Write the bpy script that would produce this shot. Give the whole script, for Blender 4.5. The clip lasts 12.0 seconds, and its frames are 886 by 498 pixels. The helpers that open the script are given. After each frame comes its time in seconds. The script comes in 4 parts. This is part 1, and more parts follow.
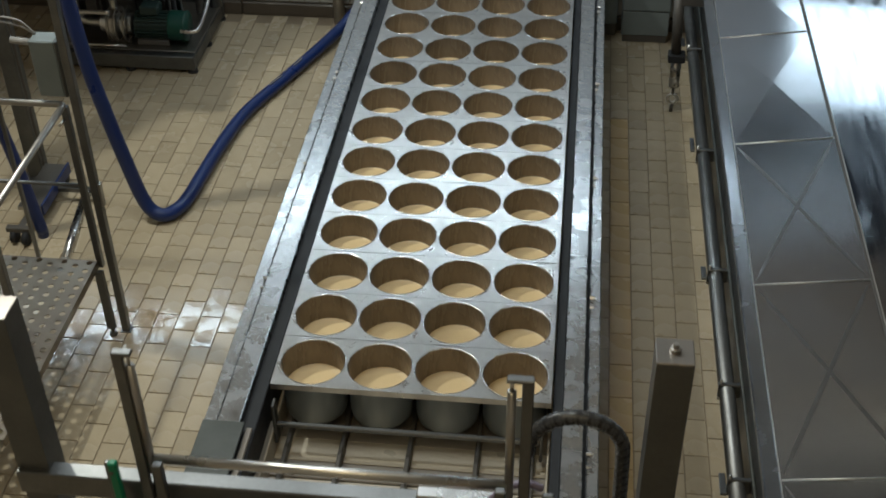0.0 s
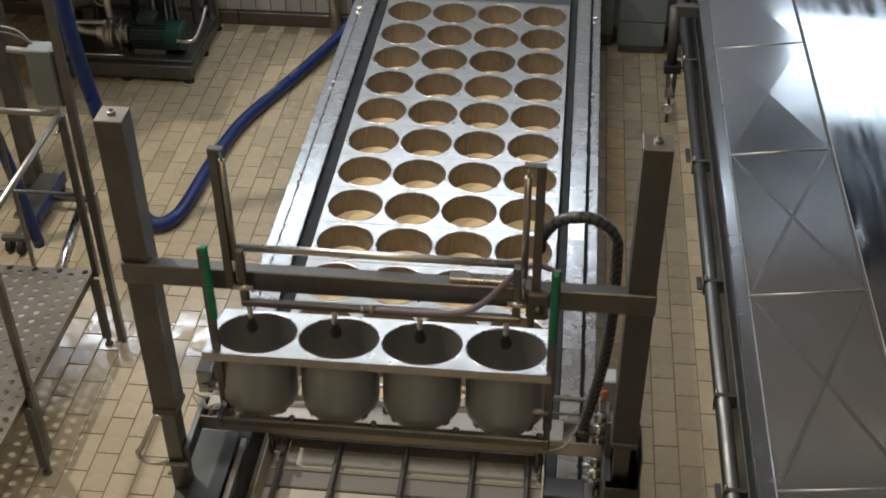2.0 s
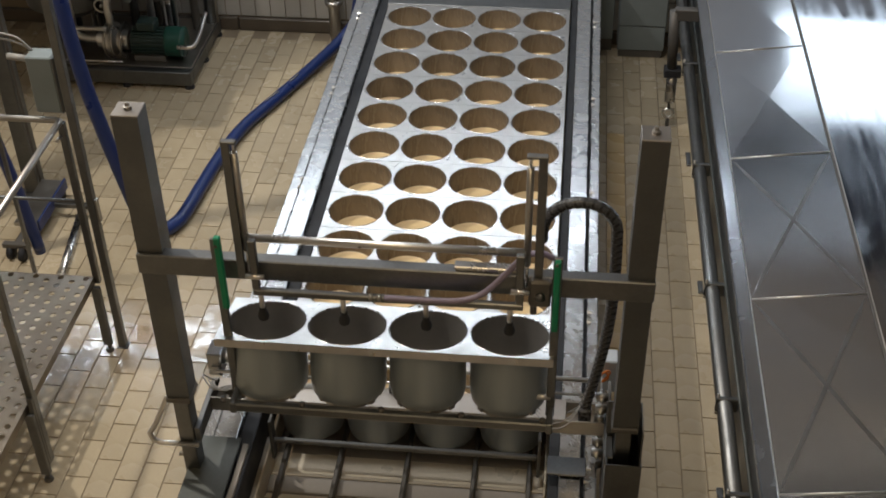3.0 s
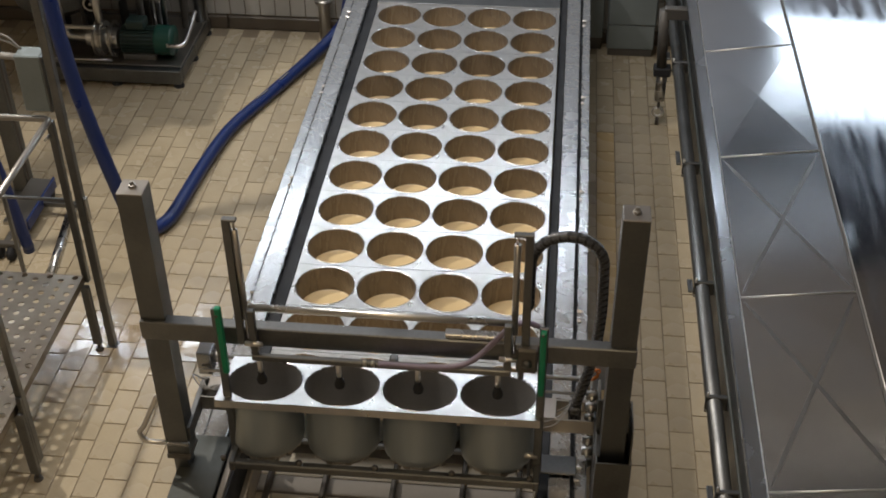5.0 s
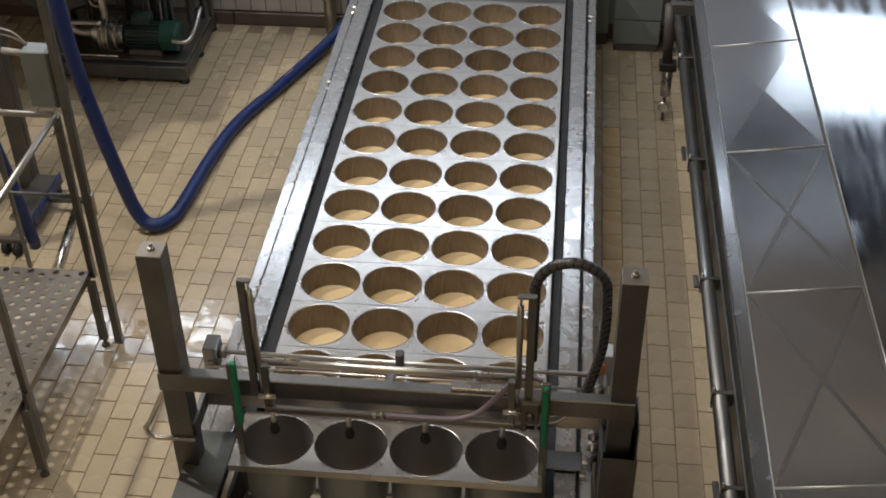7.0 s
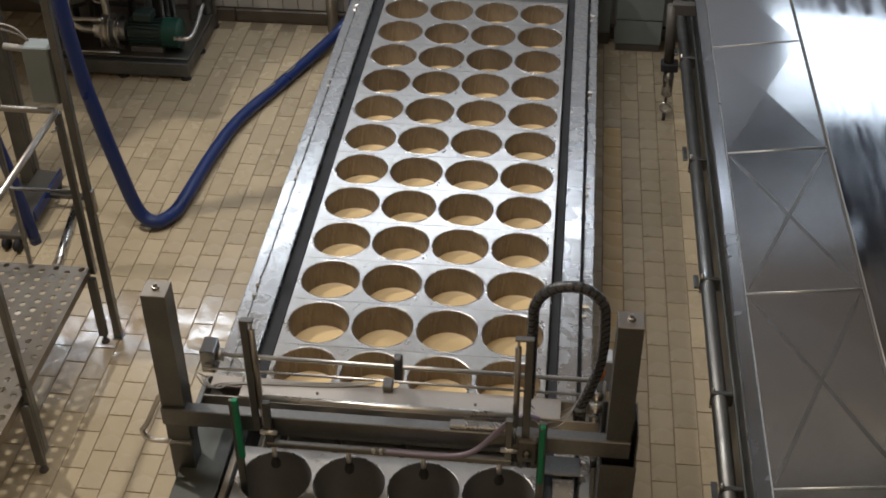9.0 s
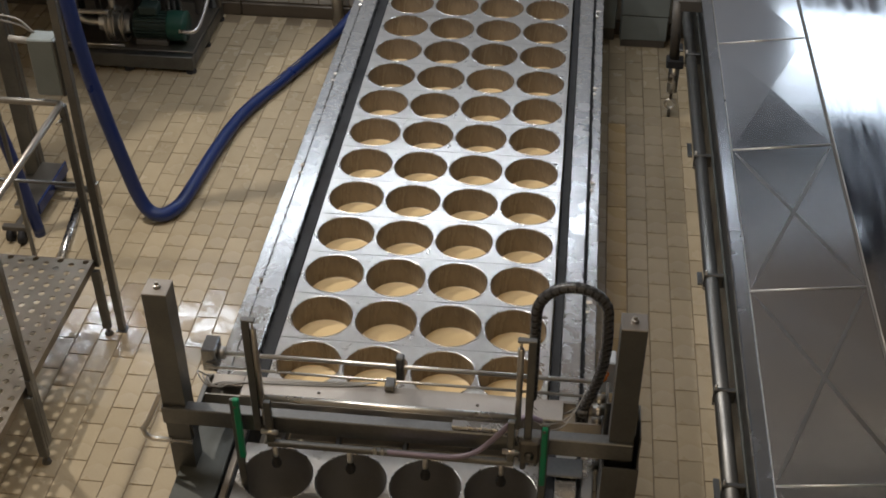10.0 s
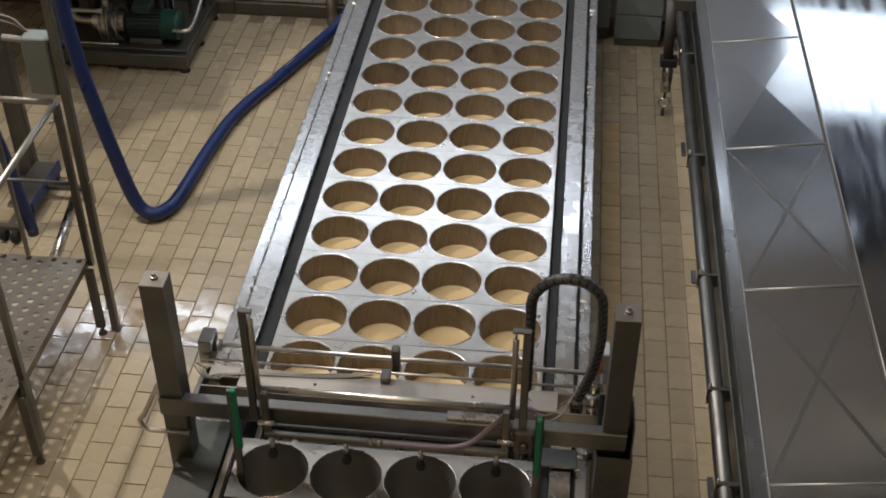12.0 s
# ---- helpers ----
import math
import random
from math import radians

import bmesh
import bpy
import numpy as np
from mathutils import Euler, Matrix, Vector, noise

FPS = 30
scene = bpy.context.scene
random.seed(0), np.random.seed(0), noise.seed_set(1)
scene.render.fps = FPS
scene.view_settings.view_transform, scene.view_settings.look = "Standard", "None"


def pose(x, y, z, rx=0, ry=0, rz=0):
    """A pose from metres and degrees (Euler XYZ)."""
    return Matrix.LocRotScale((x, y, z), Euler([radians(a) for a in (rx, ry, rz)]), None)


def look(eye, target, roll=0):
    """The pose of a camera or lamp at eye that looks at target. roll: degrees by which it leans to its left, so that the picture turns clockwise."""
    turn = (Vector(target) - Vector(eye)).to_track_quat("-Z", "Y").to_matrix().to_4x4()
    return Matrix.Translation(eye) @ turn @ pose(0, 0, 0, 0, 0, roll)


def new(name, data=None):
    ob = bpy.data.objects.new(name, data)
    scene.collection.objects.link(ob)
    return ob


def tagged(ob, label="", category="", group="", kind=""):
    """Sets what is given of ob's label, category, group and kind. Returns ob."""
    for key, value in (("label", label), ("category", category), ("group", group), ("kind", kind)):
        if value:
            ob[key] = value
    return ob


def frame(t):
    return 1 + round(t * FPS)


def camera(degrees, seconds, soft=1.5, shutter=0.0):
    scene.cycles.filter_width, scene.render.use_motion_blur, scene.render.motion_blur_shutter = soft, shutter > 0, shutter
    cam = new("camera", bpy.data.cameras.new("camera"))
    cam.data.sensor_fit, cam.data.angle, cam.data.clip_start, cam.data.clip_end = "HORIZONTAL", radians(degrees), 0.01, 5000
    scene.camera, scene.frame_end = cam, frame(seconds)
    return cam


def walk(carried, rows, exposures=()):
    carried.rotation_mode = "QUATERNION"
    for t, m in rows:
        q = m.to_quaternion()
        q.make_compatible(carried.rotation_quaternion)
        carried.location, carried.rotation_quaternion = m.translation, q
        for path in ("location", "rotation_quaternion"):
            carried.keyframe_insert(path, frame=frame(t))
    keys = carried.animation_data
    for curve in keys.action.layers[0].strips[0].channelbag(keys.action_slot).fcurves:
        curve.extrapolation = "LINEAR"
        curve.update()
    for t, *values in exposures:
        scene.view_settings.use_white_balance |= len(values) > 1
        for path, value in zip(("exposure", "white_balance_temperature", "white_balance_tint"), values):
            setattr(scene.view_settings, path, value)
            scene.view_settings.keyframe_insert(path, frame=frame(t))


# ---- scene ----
cam = camera(39.37, 12.0, soft=1.8, shutter=0.6)
EYE = (0.603, -6.539, 4.600)
PATH = [
    (0.00, look(EYE, (-0.1296, -0.2846, -0.3341), -0.754)),
    (0.50, look(EYE, (-0.1253, -0.2804, -0.3294), -0.622)),
    (1.00, look(EYE, (-0.1142, -0.2655, -0.3120), -0.587)),
    (1.50, look(EYE, (-0.1136, -0.2549, -0.2985), -0.590)),
    (2.00, look(EYE, (-0.1073, -0.2426, -0.2836), -0.506)),
    (2.50, look(EYE, (-0.1061, -0.2274, -0.2642), -0.684)),
    (3.00, look(EYE, (-0.1146, -0.2237, -0.2582), -0.785)),
    (5.00, look(EYE, (-0.0504, -0.2220, -0.2651), -0.477)),
    (5.50, look(EYE, (-0.0547, -0.2267, -0.2705), -0.471)),
    (6.00, look(EYE, (-0.0919, -0.2483, -0.2932), -0.565)),
    (6.50, look(EYE, (-0.0984, -0.2526, -0.2978), -0.609)),
    (7.00, look(EYE, (-0.0849, -0.2430, -0.2874), -0.697)),
    (9.00, look(EYE, (-0.0862, -0.2483, -0.2941), -0.311)),
    (9.50, look(EYE, (-0.1076, -0.2626, -0.3093), -0.217)),
    (10.00, look(EYE, (-0.1089, -0.2711, -0.3199), -0.067)),
    (10.50, look(EYE, (-0.0915, -0.2740, -0.3261), -0.036)),
    (11.00, look(EYE, (-0.0787, -0.2698, -0.3225), -0.001)),
    (11.50, look(EYE, (-0.0702, -0.2654, -0.3182), 0.048)),
    (12.00, look(EYE, (-0.0703, -0.2709, -0.3251), 0.125)),
]
walk(cam, PATH, exposures=((0.0, -0.08, 5950, 1), (1.0, -0.02, 6150, 4.5), (1.5, 0.07, 6300, 6.5), (2.0, 0.19, 6320, 8.4), (3.0, 0.27, 6340, 10.0), (5.0, 0.22, 6380, 10.8), (7.0, 0.17, 6410, 11.5), (12.0, 0.08, 6450, 11.3)))

# ---- light: closed hall, electric lamps only ----
world = bpy.data.worlds.new("hall_air")
scene.world = world
world.use_nodes = True
world.node_tree.nodes["Background"].inputs[0].default_value = (0.75, 0.85, 1.0, 1)
world.node_tree.nodes["Background"].inputs[1].default_value = 0.075


def area_lamp(name, at, target, sx, sy, watts, colour):
    data = bpy.data.lights.new(name, "AREA")
    data.shape, data.size, data.size_y, data.energy, data.color = "RECTANGLE", sx, sy, watts, colour
    ob = new(name, data)
    ob.matrix_world = look(at, target)
    return tagged(ob, "", "", "", "structure")


COOL, WARM, AMBER = (0.83, 0.92, 1.0), (1.0, 0.89, 0.72), (1.0, 0.74, 0.42)
# the high bay lamp over the platform and the row along the far wall
area_lamp("high_bay_lamp", (-3.3, -1.1, 6.25), (-2.4, -1.9, 0), 0.14, 0.14, 152, (1.0, 0.92, 0.79))
for lx, h, w in ((-4.1, 0.30, 31), (-2.1, 0.40, 19), (-0.1, 0.16, 15.5)):
    area_lamp("wall_row_lamp", (lx, 1.97, 3.26), (lx * 0.9, -1.5, 0.6), 1.98, h, w, COOL)
# added washers: they brighten the unseen wall that the vat lids mirror
for lx, w in ((2.2, 2.7),):
    area_lamp("wall_wash_lamp", (lx, 1.72, 3.55), (lx, 2.19, 2.2), 1.8, 0.06, w, COOL)
area_lamp("wall_wash_lamp", (2.0, 1.80, 6.35), (2.0, 2.19, 5.5), 3.0, 0.08, 3.0, WARM)
# overhead fill added out of view; the amber ones warm the near floor
for lx, ly, w, c in ((-0.9, -2.0, 96, (1.0, 0.98, 0.955)), (2.6, -3.4, 12, WARM), (-0.9, -5.0, 28, AMBER), (0.4, -6.9, 30, AMBER)):
    area_lamp("ceiling_row_lamp", (lx, ly, 6.3), (lx, ly + 0.2, 0), 2.2, 1.0, w, c)

# ---- materials ----
def material(name, base, rough=0.5, metal=0.0, second=None, scale=6.0, amount=0.5, fine=90.0, bump=0.05,
             rough_var=0.12, stretch=(1, 1, 1), vary=0.0, coat=0.0, spec=0.5, scratch=0.0):
    m = bpy.data.materials.new(name)
    m.use_nodes = True
    nt = m.node_tree
    n, l = nt.nodes, nt.links
    b = n["Principled BSDF"]
    b.inputs["Metallic"].default_value = metal
    b.inputs["Coat Weight"].default_value = coat
    b.inputs["Specular IOR Level"].default_value = spec
    co = n.new("ShaderNodeTexCoord")
    mp = n.new("ShaderNodeMapping")
    mp.inputs["Scale"].default_value = stretch
    l.new(co.outputs["Object"], mp.inputs[0])
    big = n.new("ShaderNodeTexNoise")
    big.inputs["Scale"].default_value, big.inputs["Detail"].default_value = scale, 6
    l.new(mp.outputs[0], big.inputs["Vector"])
    small = n.new("ShaderNodeTexNoise")
    small.inputs["Scale"].default_value, small.inputs["Detail"].default_value = fine, 3
    l.new(mp.outputs[0], small.inputs["Vector"])
    add = n.new("ShaderNodeMath")
    add.operation = "MULTIPLY_ADD"
    add.inputs[1].default_value, add.inputs[2].default_value = 0.35, 0.0
    l.new(small.outputs[0], add.inputs[0])
    mixf = n.new("ShaderNodeMath")
    mixf.operation = "ADD"
    l.new(add.outputs[0], mixf.inputs[0])
    l.new(big.outputs[0], mixf.inputs[1])
    ramp = n.new("ShaderNodeMapRange")
    ramp.inputs["From Min"].default_value, ramp.inputs["From Max"].default_value = 0.45, 0.9
    ramp.inputs["To Max"].default_value = amount
    l.new(mixf.outputs[0], ramp.inputs[0])
    mix = n.new("ShaderNodeMix")
    mix.data_type = "RGBA"
    mix.inputs[6].default_value = (*base, 1)
    mix.inputs[7].default_value = (*(second or [c * 0.6 for c in base]), 1)
    l.new(ramp.outputs[0], mix.inputs[0])
    out = mix.outputs[2]
    if vary:
        info = n.new("ShaderNodeObjectInfo")
        geo = n.new("ShaderNodeNewGeometry")
        s = n.new("ShaderNodeMath")
        s.operation = "ADD"
        l.new(info.outputs["Random"], s.inputs[0])
        l.new(geo.outputs["Random Per Island"], s.inputs[1])
        fr = n.new("ShaderNodeMath")
        fr.operation = "FRACT"
        l.new(s.outputs[0], fr.inputs[0])
        mr = n.new("ShaderNodeMapRange")
        mr.inputs["To Min"].default_value, mr.inputs["To Max"].default_value = 1 - vary, 1 + vary * 0.6
        l.new(fr.outputs[0], mr.inputs[0])
        hsv = n.new("ShaderNodeHueSaturation")
        l.new(mr.outputs[0], hsv.inputs["Value"])
        l.new(out, hsv.inputs["Color"])
        out = hsv.outputs[0]
    l.new(out, b.inputs["Base Color"])
    rr = n.new("ShaderNodeMapRange")
    rr.inputs["From Min"].default_value, rr.inputs["From Max"].default_value = 0.3, 0.75
    rr.inputs["To Min"].default_value, rr.inputs["To Max"].default_value = max(0.02, rough - rough_var), min(1, rough + rough_var)
    l.new(big.outputs[0], rr.inputs[0])
    rough_out = rr.outputs[0]
    for turn, lines in ((0.5, (9, 95, 8)), (-0.9, (80, 11, 8)), (1.25, (13, 150, 8))) if scratch else ():
        # fine crossing scratches and scuffs
        m2 = n.new("ShaderNodeMapping")
        m2.inputs["Scale"].default_value = lines
        m1 = n.new("ShaderNodeMapping")
        m1.inputs["Rotation"].default_value = (0.35, 0.25, turn)
        l.new(co.outputs["Object"], m1.inputs[0]), l.new(m1.outputs[0], m2.inputs[0])
        s2 = n.new("ShaderNodeTexNoise")
        s2.inputs["Scale"].default_value, s2.inputs["Detail"].default_value = 1.0, 4
        s2.inputs["Distortion"].default_value = 1.2
        l.new(m2.outputs[0], s2.inputs["Vector"])
        r2 = n.new("ShaderNodeMapRange")
        r2.inputs["From Min"].default_value, r2.inputs["From Max"].default_value, r2.inputs["To Max"].default_value = 0.56, 0.72, scratch
        l.new(s2.outputs[0], r2.inputs[0])
        a2 = n.new("ShaderNodeMath")
        a2.operation = "ADD"
        l.new(rough_out, a2.inputs[0]), l.new(r2.outputs[0], a2.inputs[1])
        rough_out = a2.outputs[0]
    l.new(rough_out, b.inputs["Roughness"])
    if bump:
        bp = n.new("ShaderNodeBump")
        bp.inputs["Strength"].default_value, bp.inputs["Distance"].default_value = bump, 0.01
        l.new(mixf.outputs[0], bp.inputs["Height"])
        l.new(bp.outputs[0], b.inputs["Normal"])
    return m


M_TILE = material("beige_floor_tile", (0.475, 0.395, 0.275), 0.26, 0, (0.345, 0.28, 0.185), 5, 0.55, 60, 0.03, 0.1, vary=0.14)
M_TILE_WET = material("wet_floor_tile", (0.40, 0.32, 0.215), 0.26, 0, (0.30, 0.235, 0.15), 5, 0.55, 60, 0.03, 0.1, vary=0.14, coat=1.0)
_n, _l = M_TILE_WET.node_tree.nodes, M_TILE_WET.node_tree.links
_wn, _wb, _wc = _n.new("ShaderNodeTexNoise"), _n.new("ShaderNodeBump"), _n.new("ShaderNodeNewGeometry")
_wn.inputs["Scale"].default_value, _wn.inputs["Detail"].default_value = 34, 4
_wb.inputs["Strength"].default_value, _wb.inputs["Distance"].default_value = 0.13, 0.01
_n["Principled BSDF"].inputs["Coat IOR"].default_value = 1.85
_l.new(_wc.outputs["Position"], _wn.inputs["Vector"]), _l.new(_wn.outputs[0], _wb.inputs["Height"])
_l.new(_wb.outputs[0], _n["Principled BSDF"].inputs["Coat Normal"])
_wp, _wr = _n.new("ShaderNodeTexNoise"), _n.new("ShaderNodeMapRange")
_wp.inputs["Scale"].default_value, _wp.inputs["Detail"].default_value = 11, 5
_wr.inputs["From Min"].default_value, _wr.inputs["From Max"].default_value = 0.44, 0.56
_l.new(_wc.outputs["Position"], _wp.inputs["Vector"]), _l.new(_wp.outputs[0], _wr.inputs[0])
_l.new(_wr.outputs[0], _n["Principled BSDF"].inputs["Coat Weight"])
# ochre copy of the floor tile: a yellow strip of light as tile colour
M_TILE_LIT = material("lit_strip_tile", (0.56, 0.41, 0.20), 0.3, 0, (0.42, 0.30, 0.15), 5, 0.55, 60, 0.03, 0.1, vary=0.10)
M_GROUT = material("dark_grout", (0.245, 0.19, 0.125), 0.7, 0, (0.16, 0.122, 0.08), 3, 0.6, 80, 0.2)
M_WALLTILE = material("white_wall_tile", (0.41, 0.40, 0.38), 0.25, 0, (0.33, 0.315, 0.29), 4, 0.4, 40, 0.02, vary=0.05)
# bluish tone put on the unseen wall for the upper lid reflections
M_WALLSHEET = material("mirrored_blue_sheet", (0.58, 0.64, 0.74), 0.3, 0, (0.48, 0.53, 0.62), 2, 0.5, 30, 0.02)
M_COVE = material("brown_cove_tile", (0.105, 0.085, 0.065), 0.4, 0, None, 6, 0.5)
M_PAINT = material("hall_paint", (0.56, 0.50, 0.42), 0.7, 0, (0.45, 0.40, 0.335), 1.2, 0.5, 30, 0.05)
# brown, slate and navy: brightness of the lid reflections set by wall colour
M_UPPER = material("mirrored_brown_tone", (0.42, 0.365, 0.31), 0.7, 0, (0.33, 0.285, 0.24), 1.2, 0.5, 30, 0.05)
M_SLATE = material("mirrored_slate_tone", (0.072, 0.080, 0.095), 0.65, 0, (0.057, 0.063, 0.076), 1.2, 0.5, 30, 0.05)
M_NAVY = material("mirrored_navy_tone", (0.030, 0.038, 0.062), 0.6, 0, (0.022, 0.028, 0.046), 1.2, 0.5, 30, 0.05)
M_ROOF = material("dark_roof_sheet", (0.27, 0.26, 0.25), 0.7, 0, (0.21, 0.20, 0.19), 1.2, 0.5, 30, 0.05)
M_PLATE = material("worn_tray_steel", (0.625, 0.61, 0.588), 0.32, 1, (0.44, 0.427, 0.41), 13, 0.6, 110, 0.022, 0.07, scratch=0.07)
M_RAIL = material("satin_rail_steel", (0.62, 0.615, 0.61), 0.27, 1, (0.42, 0.42, 0.425), 9, 0.65, 38, 0.02, 0.08, scratch=0.03)
M_STEEL = material("brushed_frame_steel", (0.46, 0.44, 0.41), 0.38, 1, (0.34, 0.32, 0.29), 5, 0.6, 120, 0.03, 0.1)
M_LEG = material("dull_post_steel", (0.215, 0.218, 0.22), 0.42, 1, (0.135, 0.138, 0.14), 4, 0.85, 70, 0.05, 0.12)
M_POST = material("dark_sleeve_steel", (0.165, 0.170, 0.172), 0.45, 1, (0.115, 0.118, 0.12), 4, 0.7, 70, 0.04, 0.1)
M_CAP = material("bare_end_plate", (0.30, 0.275, 0.25), 0.45, 1, (0.22, 0.20, 0.185), 8, 0.6, 90, 0.03)
M_DULL = material("dull_cover_sheet", (0.085, 0.09, 0.085), 0.55, 0.4, (0.055, 0.06, 0.056), 5, 0.7, 60, 0.05, 0.1)
M_RIM = material("dark_rim_steel", (0.33, 0.34, 0.36), 0.26, 1, (0.23, 0.235, 0.25), 3, 0.7, 45, 0.03, 0.07)
M_CHROME = material("polished_rod", (0.70, 0.68, 0.65), 0.32, 1, None, 6, 0.2, 90, 0.0, 0.07)
M_COVER = material("cover_sheet_steel", (0.49, 0.505, 0.535), 0.22, 1, (0.40, 0.405, 0.425), 2.5, 0.5, 45, 0.010, 0.05)
M_PIPE = material("dull_pipe_steel", (0.27, 0.265, 0.255), 0.46, 1, (0.18, 0.176, 0.17), 5, 0.7, 60, 0.03, 0.1)
# crease strips: darker and rougher than the lid sheet
M_CREASE = material("darker_crease_steel", (0.30, 0.295, 0.295), 0.32, 1, (0.24, 0.235, 0.235), 2.5, 0.5, 45, 0.01, 0.05)
M_MIRROR = material("brushed_cover_steel", (0.54, 0.56, 0.60), 0.16, 1, (0.40, 0.42, 0.47), 3.0, 0.7, 60, 0.03, 0.09, (6, 0.5, 1))
M_MOULD = material("grey_mould_shell", (0.31, 0.345, 0.365), 0.38, 0.35, (0.24, 0.268, 0.285), 5, 0.5, 60, 0.02, 0.1, (3, 3, 0.2))
M_LINER = material("brown_mould_liner", (0.255, 0.200, 0.150), 0.28, 0.15, (0.15, 0.122, 0.092), 9, 0.85, 60, 0.03, 0.1, (1, 1, 0.25), 0.10)
M_CURD = material("pale_curd", (0.85, 0.665, 0.385), 0.42, 0, (0.71, 0.53, 0.28), 12, 0.6, 120, 0.12, 0.1, vary=0.05)
M_BLACK = material("black_guide_plastic", (0.023, 0.024, 0.027), 0.6, 0, (0.03, 0.03, 0.033), 8, 0.5, spec=0.25)
M_DARK = material("dark_painted_steel", (0.115, 0.108, 0.10), 0.5, 0.3, (0.10, 0.09, 0.08), 6, 0.6)
M_HOSE = material("blue_hose_rubber", (0.009, 0.024, 0.125), 0.38, 0, (0.014, 0.03, 0.09), 9, 0.5, 80, 0.04)
M_CORR = material("black_conduit", (0.020, 0.020, 0.022), 0.28, 0, (0.11, 0.11, 0.115), 60, 0.6, 160, 0.15)
M_GREEN = material("green_plastic", (0.0, 0.23, 0.11), 0.4, 0, (0.01, 0.16, 0.08), 8, 0.5)
M_MOTOR = material("green_motor_paint", (0.005, 0.055, 0.038), 0.45, 0, (0.008, 0.035, 0.027), 7, 0.6)
# darker copy of the motor green: shade on the body put into its colour
M_MOTORDARK = material("shaded_motor_paint", (0.018, 0.040, 0.036), 0.5, 0, (0.020, 0.030, 0.028), 7, 0.6)
M_GREYBOX = material("grey_box_paint", (0.195, 0.225, 0.23), 0.5, 0, (0.15, 0.172, 0.175), 6, 0.5)
M_CABLE = material("grey_cable", (0.30, 0.29, 0.275), 0.5, 0, None, 10, 0.3)
M_PALE = material("pale_blue_grey_box", (0.42, 0.45, 0.49), 0.45, 0, (0.34, 0.365, 0.40), 6, 0.5)
M_LID = material("bare_lid_sheet", (0.50, 0.465, 0.43), 0.42, 1, (0.40, 0.37, 0.34), 6, 0.6, 90, 0.03, 0.1, scratch=0.05)
M_LILAC = material("lilac_air_hose", (0.24, 0.20, 0.27), 0.4, 0, (0.20, 0.165, 0.22), 9, 0.4)
M_ORANGE = material("orange_fitting", (0.55, 0.16, 0.02), 0.45, 0, None, 9, 0.3)
M_PERF = material("scuffed_deck_steel", (0.215, 0.185, 0.150), 0.42, 1, (0.14, 0.12, 0.095), 6, 0.6, 100, 0.05)
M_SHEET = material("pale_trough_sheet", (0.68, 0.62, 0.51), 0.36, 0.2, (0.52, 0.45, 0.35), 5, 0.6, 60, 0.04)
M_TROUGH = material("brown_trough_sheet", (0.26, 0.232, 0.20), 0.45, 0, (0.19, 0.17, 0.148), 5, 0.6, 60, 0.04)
M_WATER = bpy.data.materials.new("standing_water")
M_WATER.use_nodes = True
_n, _l = M_WATER.node_tree.nodes, M_WATER.node_tree.links
_n.remove(_n["Principled BSDF"])
_wn, _wb, _wf = _n.new("ShaderNodeTexNoise"), _n.new("ShaderNodeBump"), _n.new("ShaderNodeFresnel")
_wt, _wg, _wm = _n.new("ShaderNodeBsdfTransparent"), _n.new("ShaderNodeBsdfGlossy"), _n.new("ShaderNodeMixShader")
_wn.inputs["Scale"].default_value, _wn.inputs["Detail"].default_value = 24, 5
_wb.inputs["Strength"].default_value, _wb.inputs["Distance"].default_value = 0.16, 0.01
_wf.inputs["IOR"].default_value, _wg.inputs["Roughness"].default_value = 1.6, 0.05
_wt.inputs["Color"].default_value = (0.86, 0.84, 0.80, 1)
_wc = _n.new("ShaderNodeTexCoord")
_l.new(_wc.outputs["Object"], _wn.inputs["Vector"])
_l.new(_wn.outputs[0], _wb.inputs["Height"])
for _s in (_wg.inputs["Normal"], _wf.inputs["Normal"]):
    _l.new(_wb.outputs[0], _s)
_l.new(_wf.outputs[0], _wm.inputs[0]), _l.new(_wt.outputs[0], _wm.inputs[1]), _l.new(_wg.outputs[0], _wm.inputs[2])
_l.new(_wm.outputs[0], _n["Material Output"].inputs["Surface"])
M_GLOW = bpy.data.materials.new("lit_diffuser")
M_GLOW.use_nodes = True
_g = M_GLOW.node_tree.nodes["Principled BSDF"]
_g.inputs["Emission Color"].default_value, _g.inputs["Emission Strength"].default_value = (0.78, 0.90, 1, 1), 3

# glow of the added panel that whitens the vat lids and cover
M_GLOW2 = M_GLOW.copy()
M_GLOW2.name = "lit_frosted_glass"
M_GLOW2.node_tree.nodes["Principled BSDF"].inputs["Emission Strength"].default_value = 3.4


# ---- mesh helpers ----
def smooth(bm, degrees=35):
    for f in bm.faces:
        f.smooth = True
    for e in bm.edges:
        if len(e.link_faces) != 2 or e.calc_face_angle(0) > radians(degrees):
            e.smooth = False


def mesh_of(name, bm, mat):
    smooth(bm)
    me = bpy.data.meshes.new(name)
    bm.to_mesh(me)
    bm.free()
    me.materials.append(mat)
    return me


def part(name, bm, mat, parent, label="", at=None):
    ob = new(name, mesh_of(name, bm, mat))
    if parent is not None:
        ob.parent = parent
    if at is not None:
        ob.matrix_local = at
    return tagged(ob, label) if label else ob


def thing(name, label, category, at=(0, 0, 0), group="", kind=""):
    ob = new(name)
    ob.location = at
    ob.empty_display_size = 0.1
    return tagged(ob, label, category, group, kind)


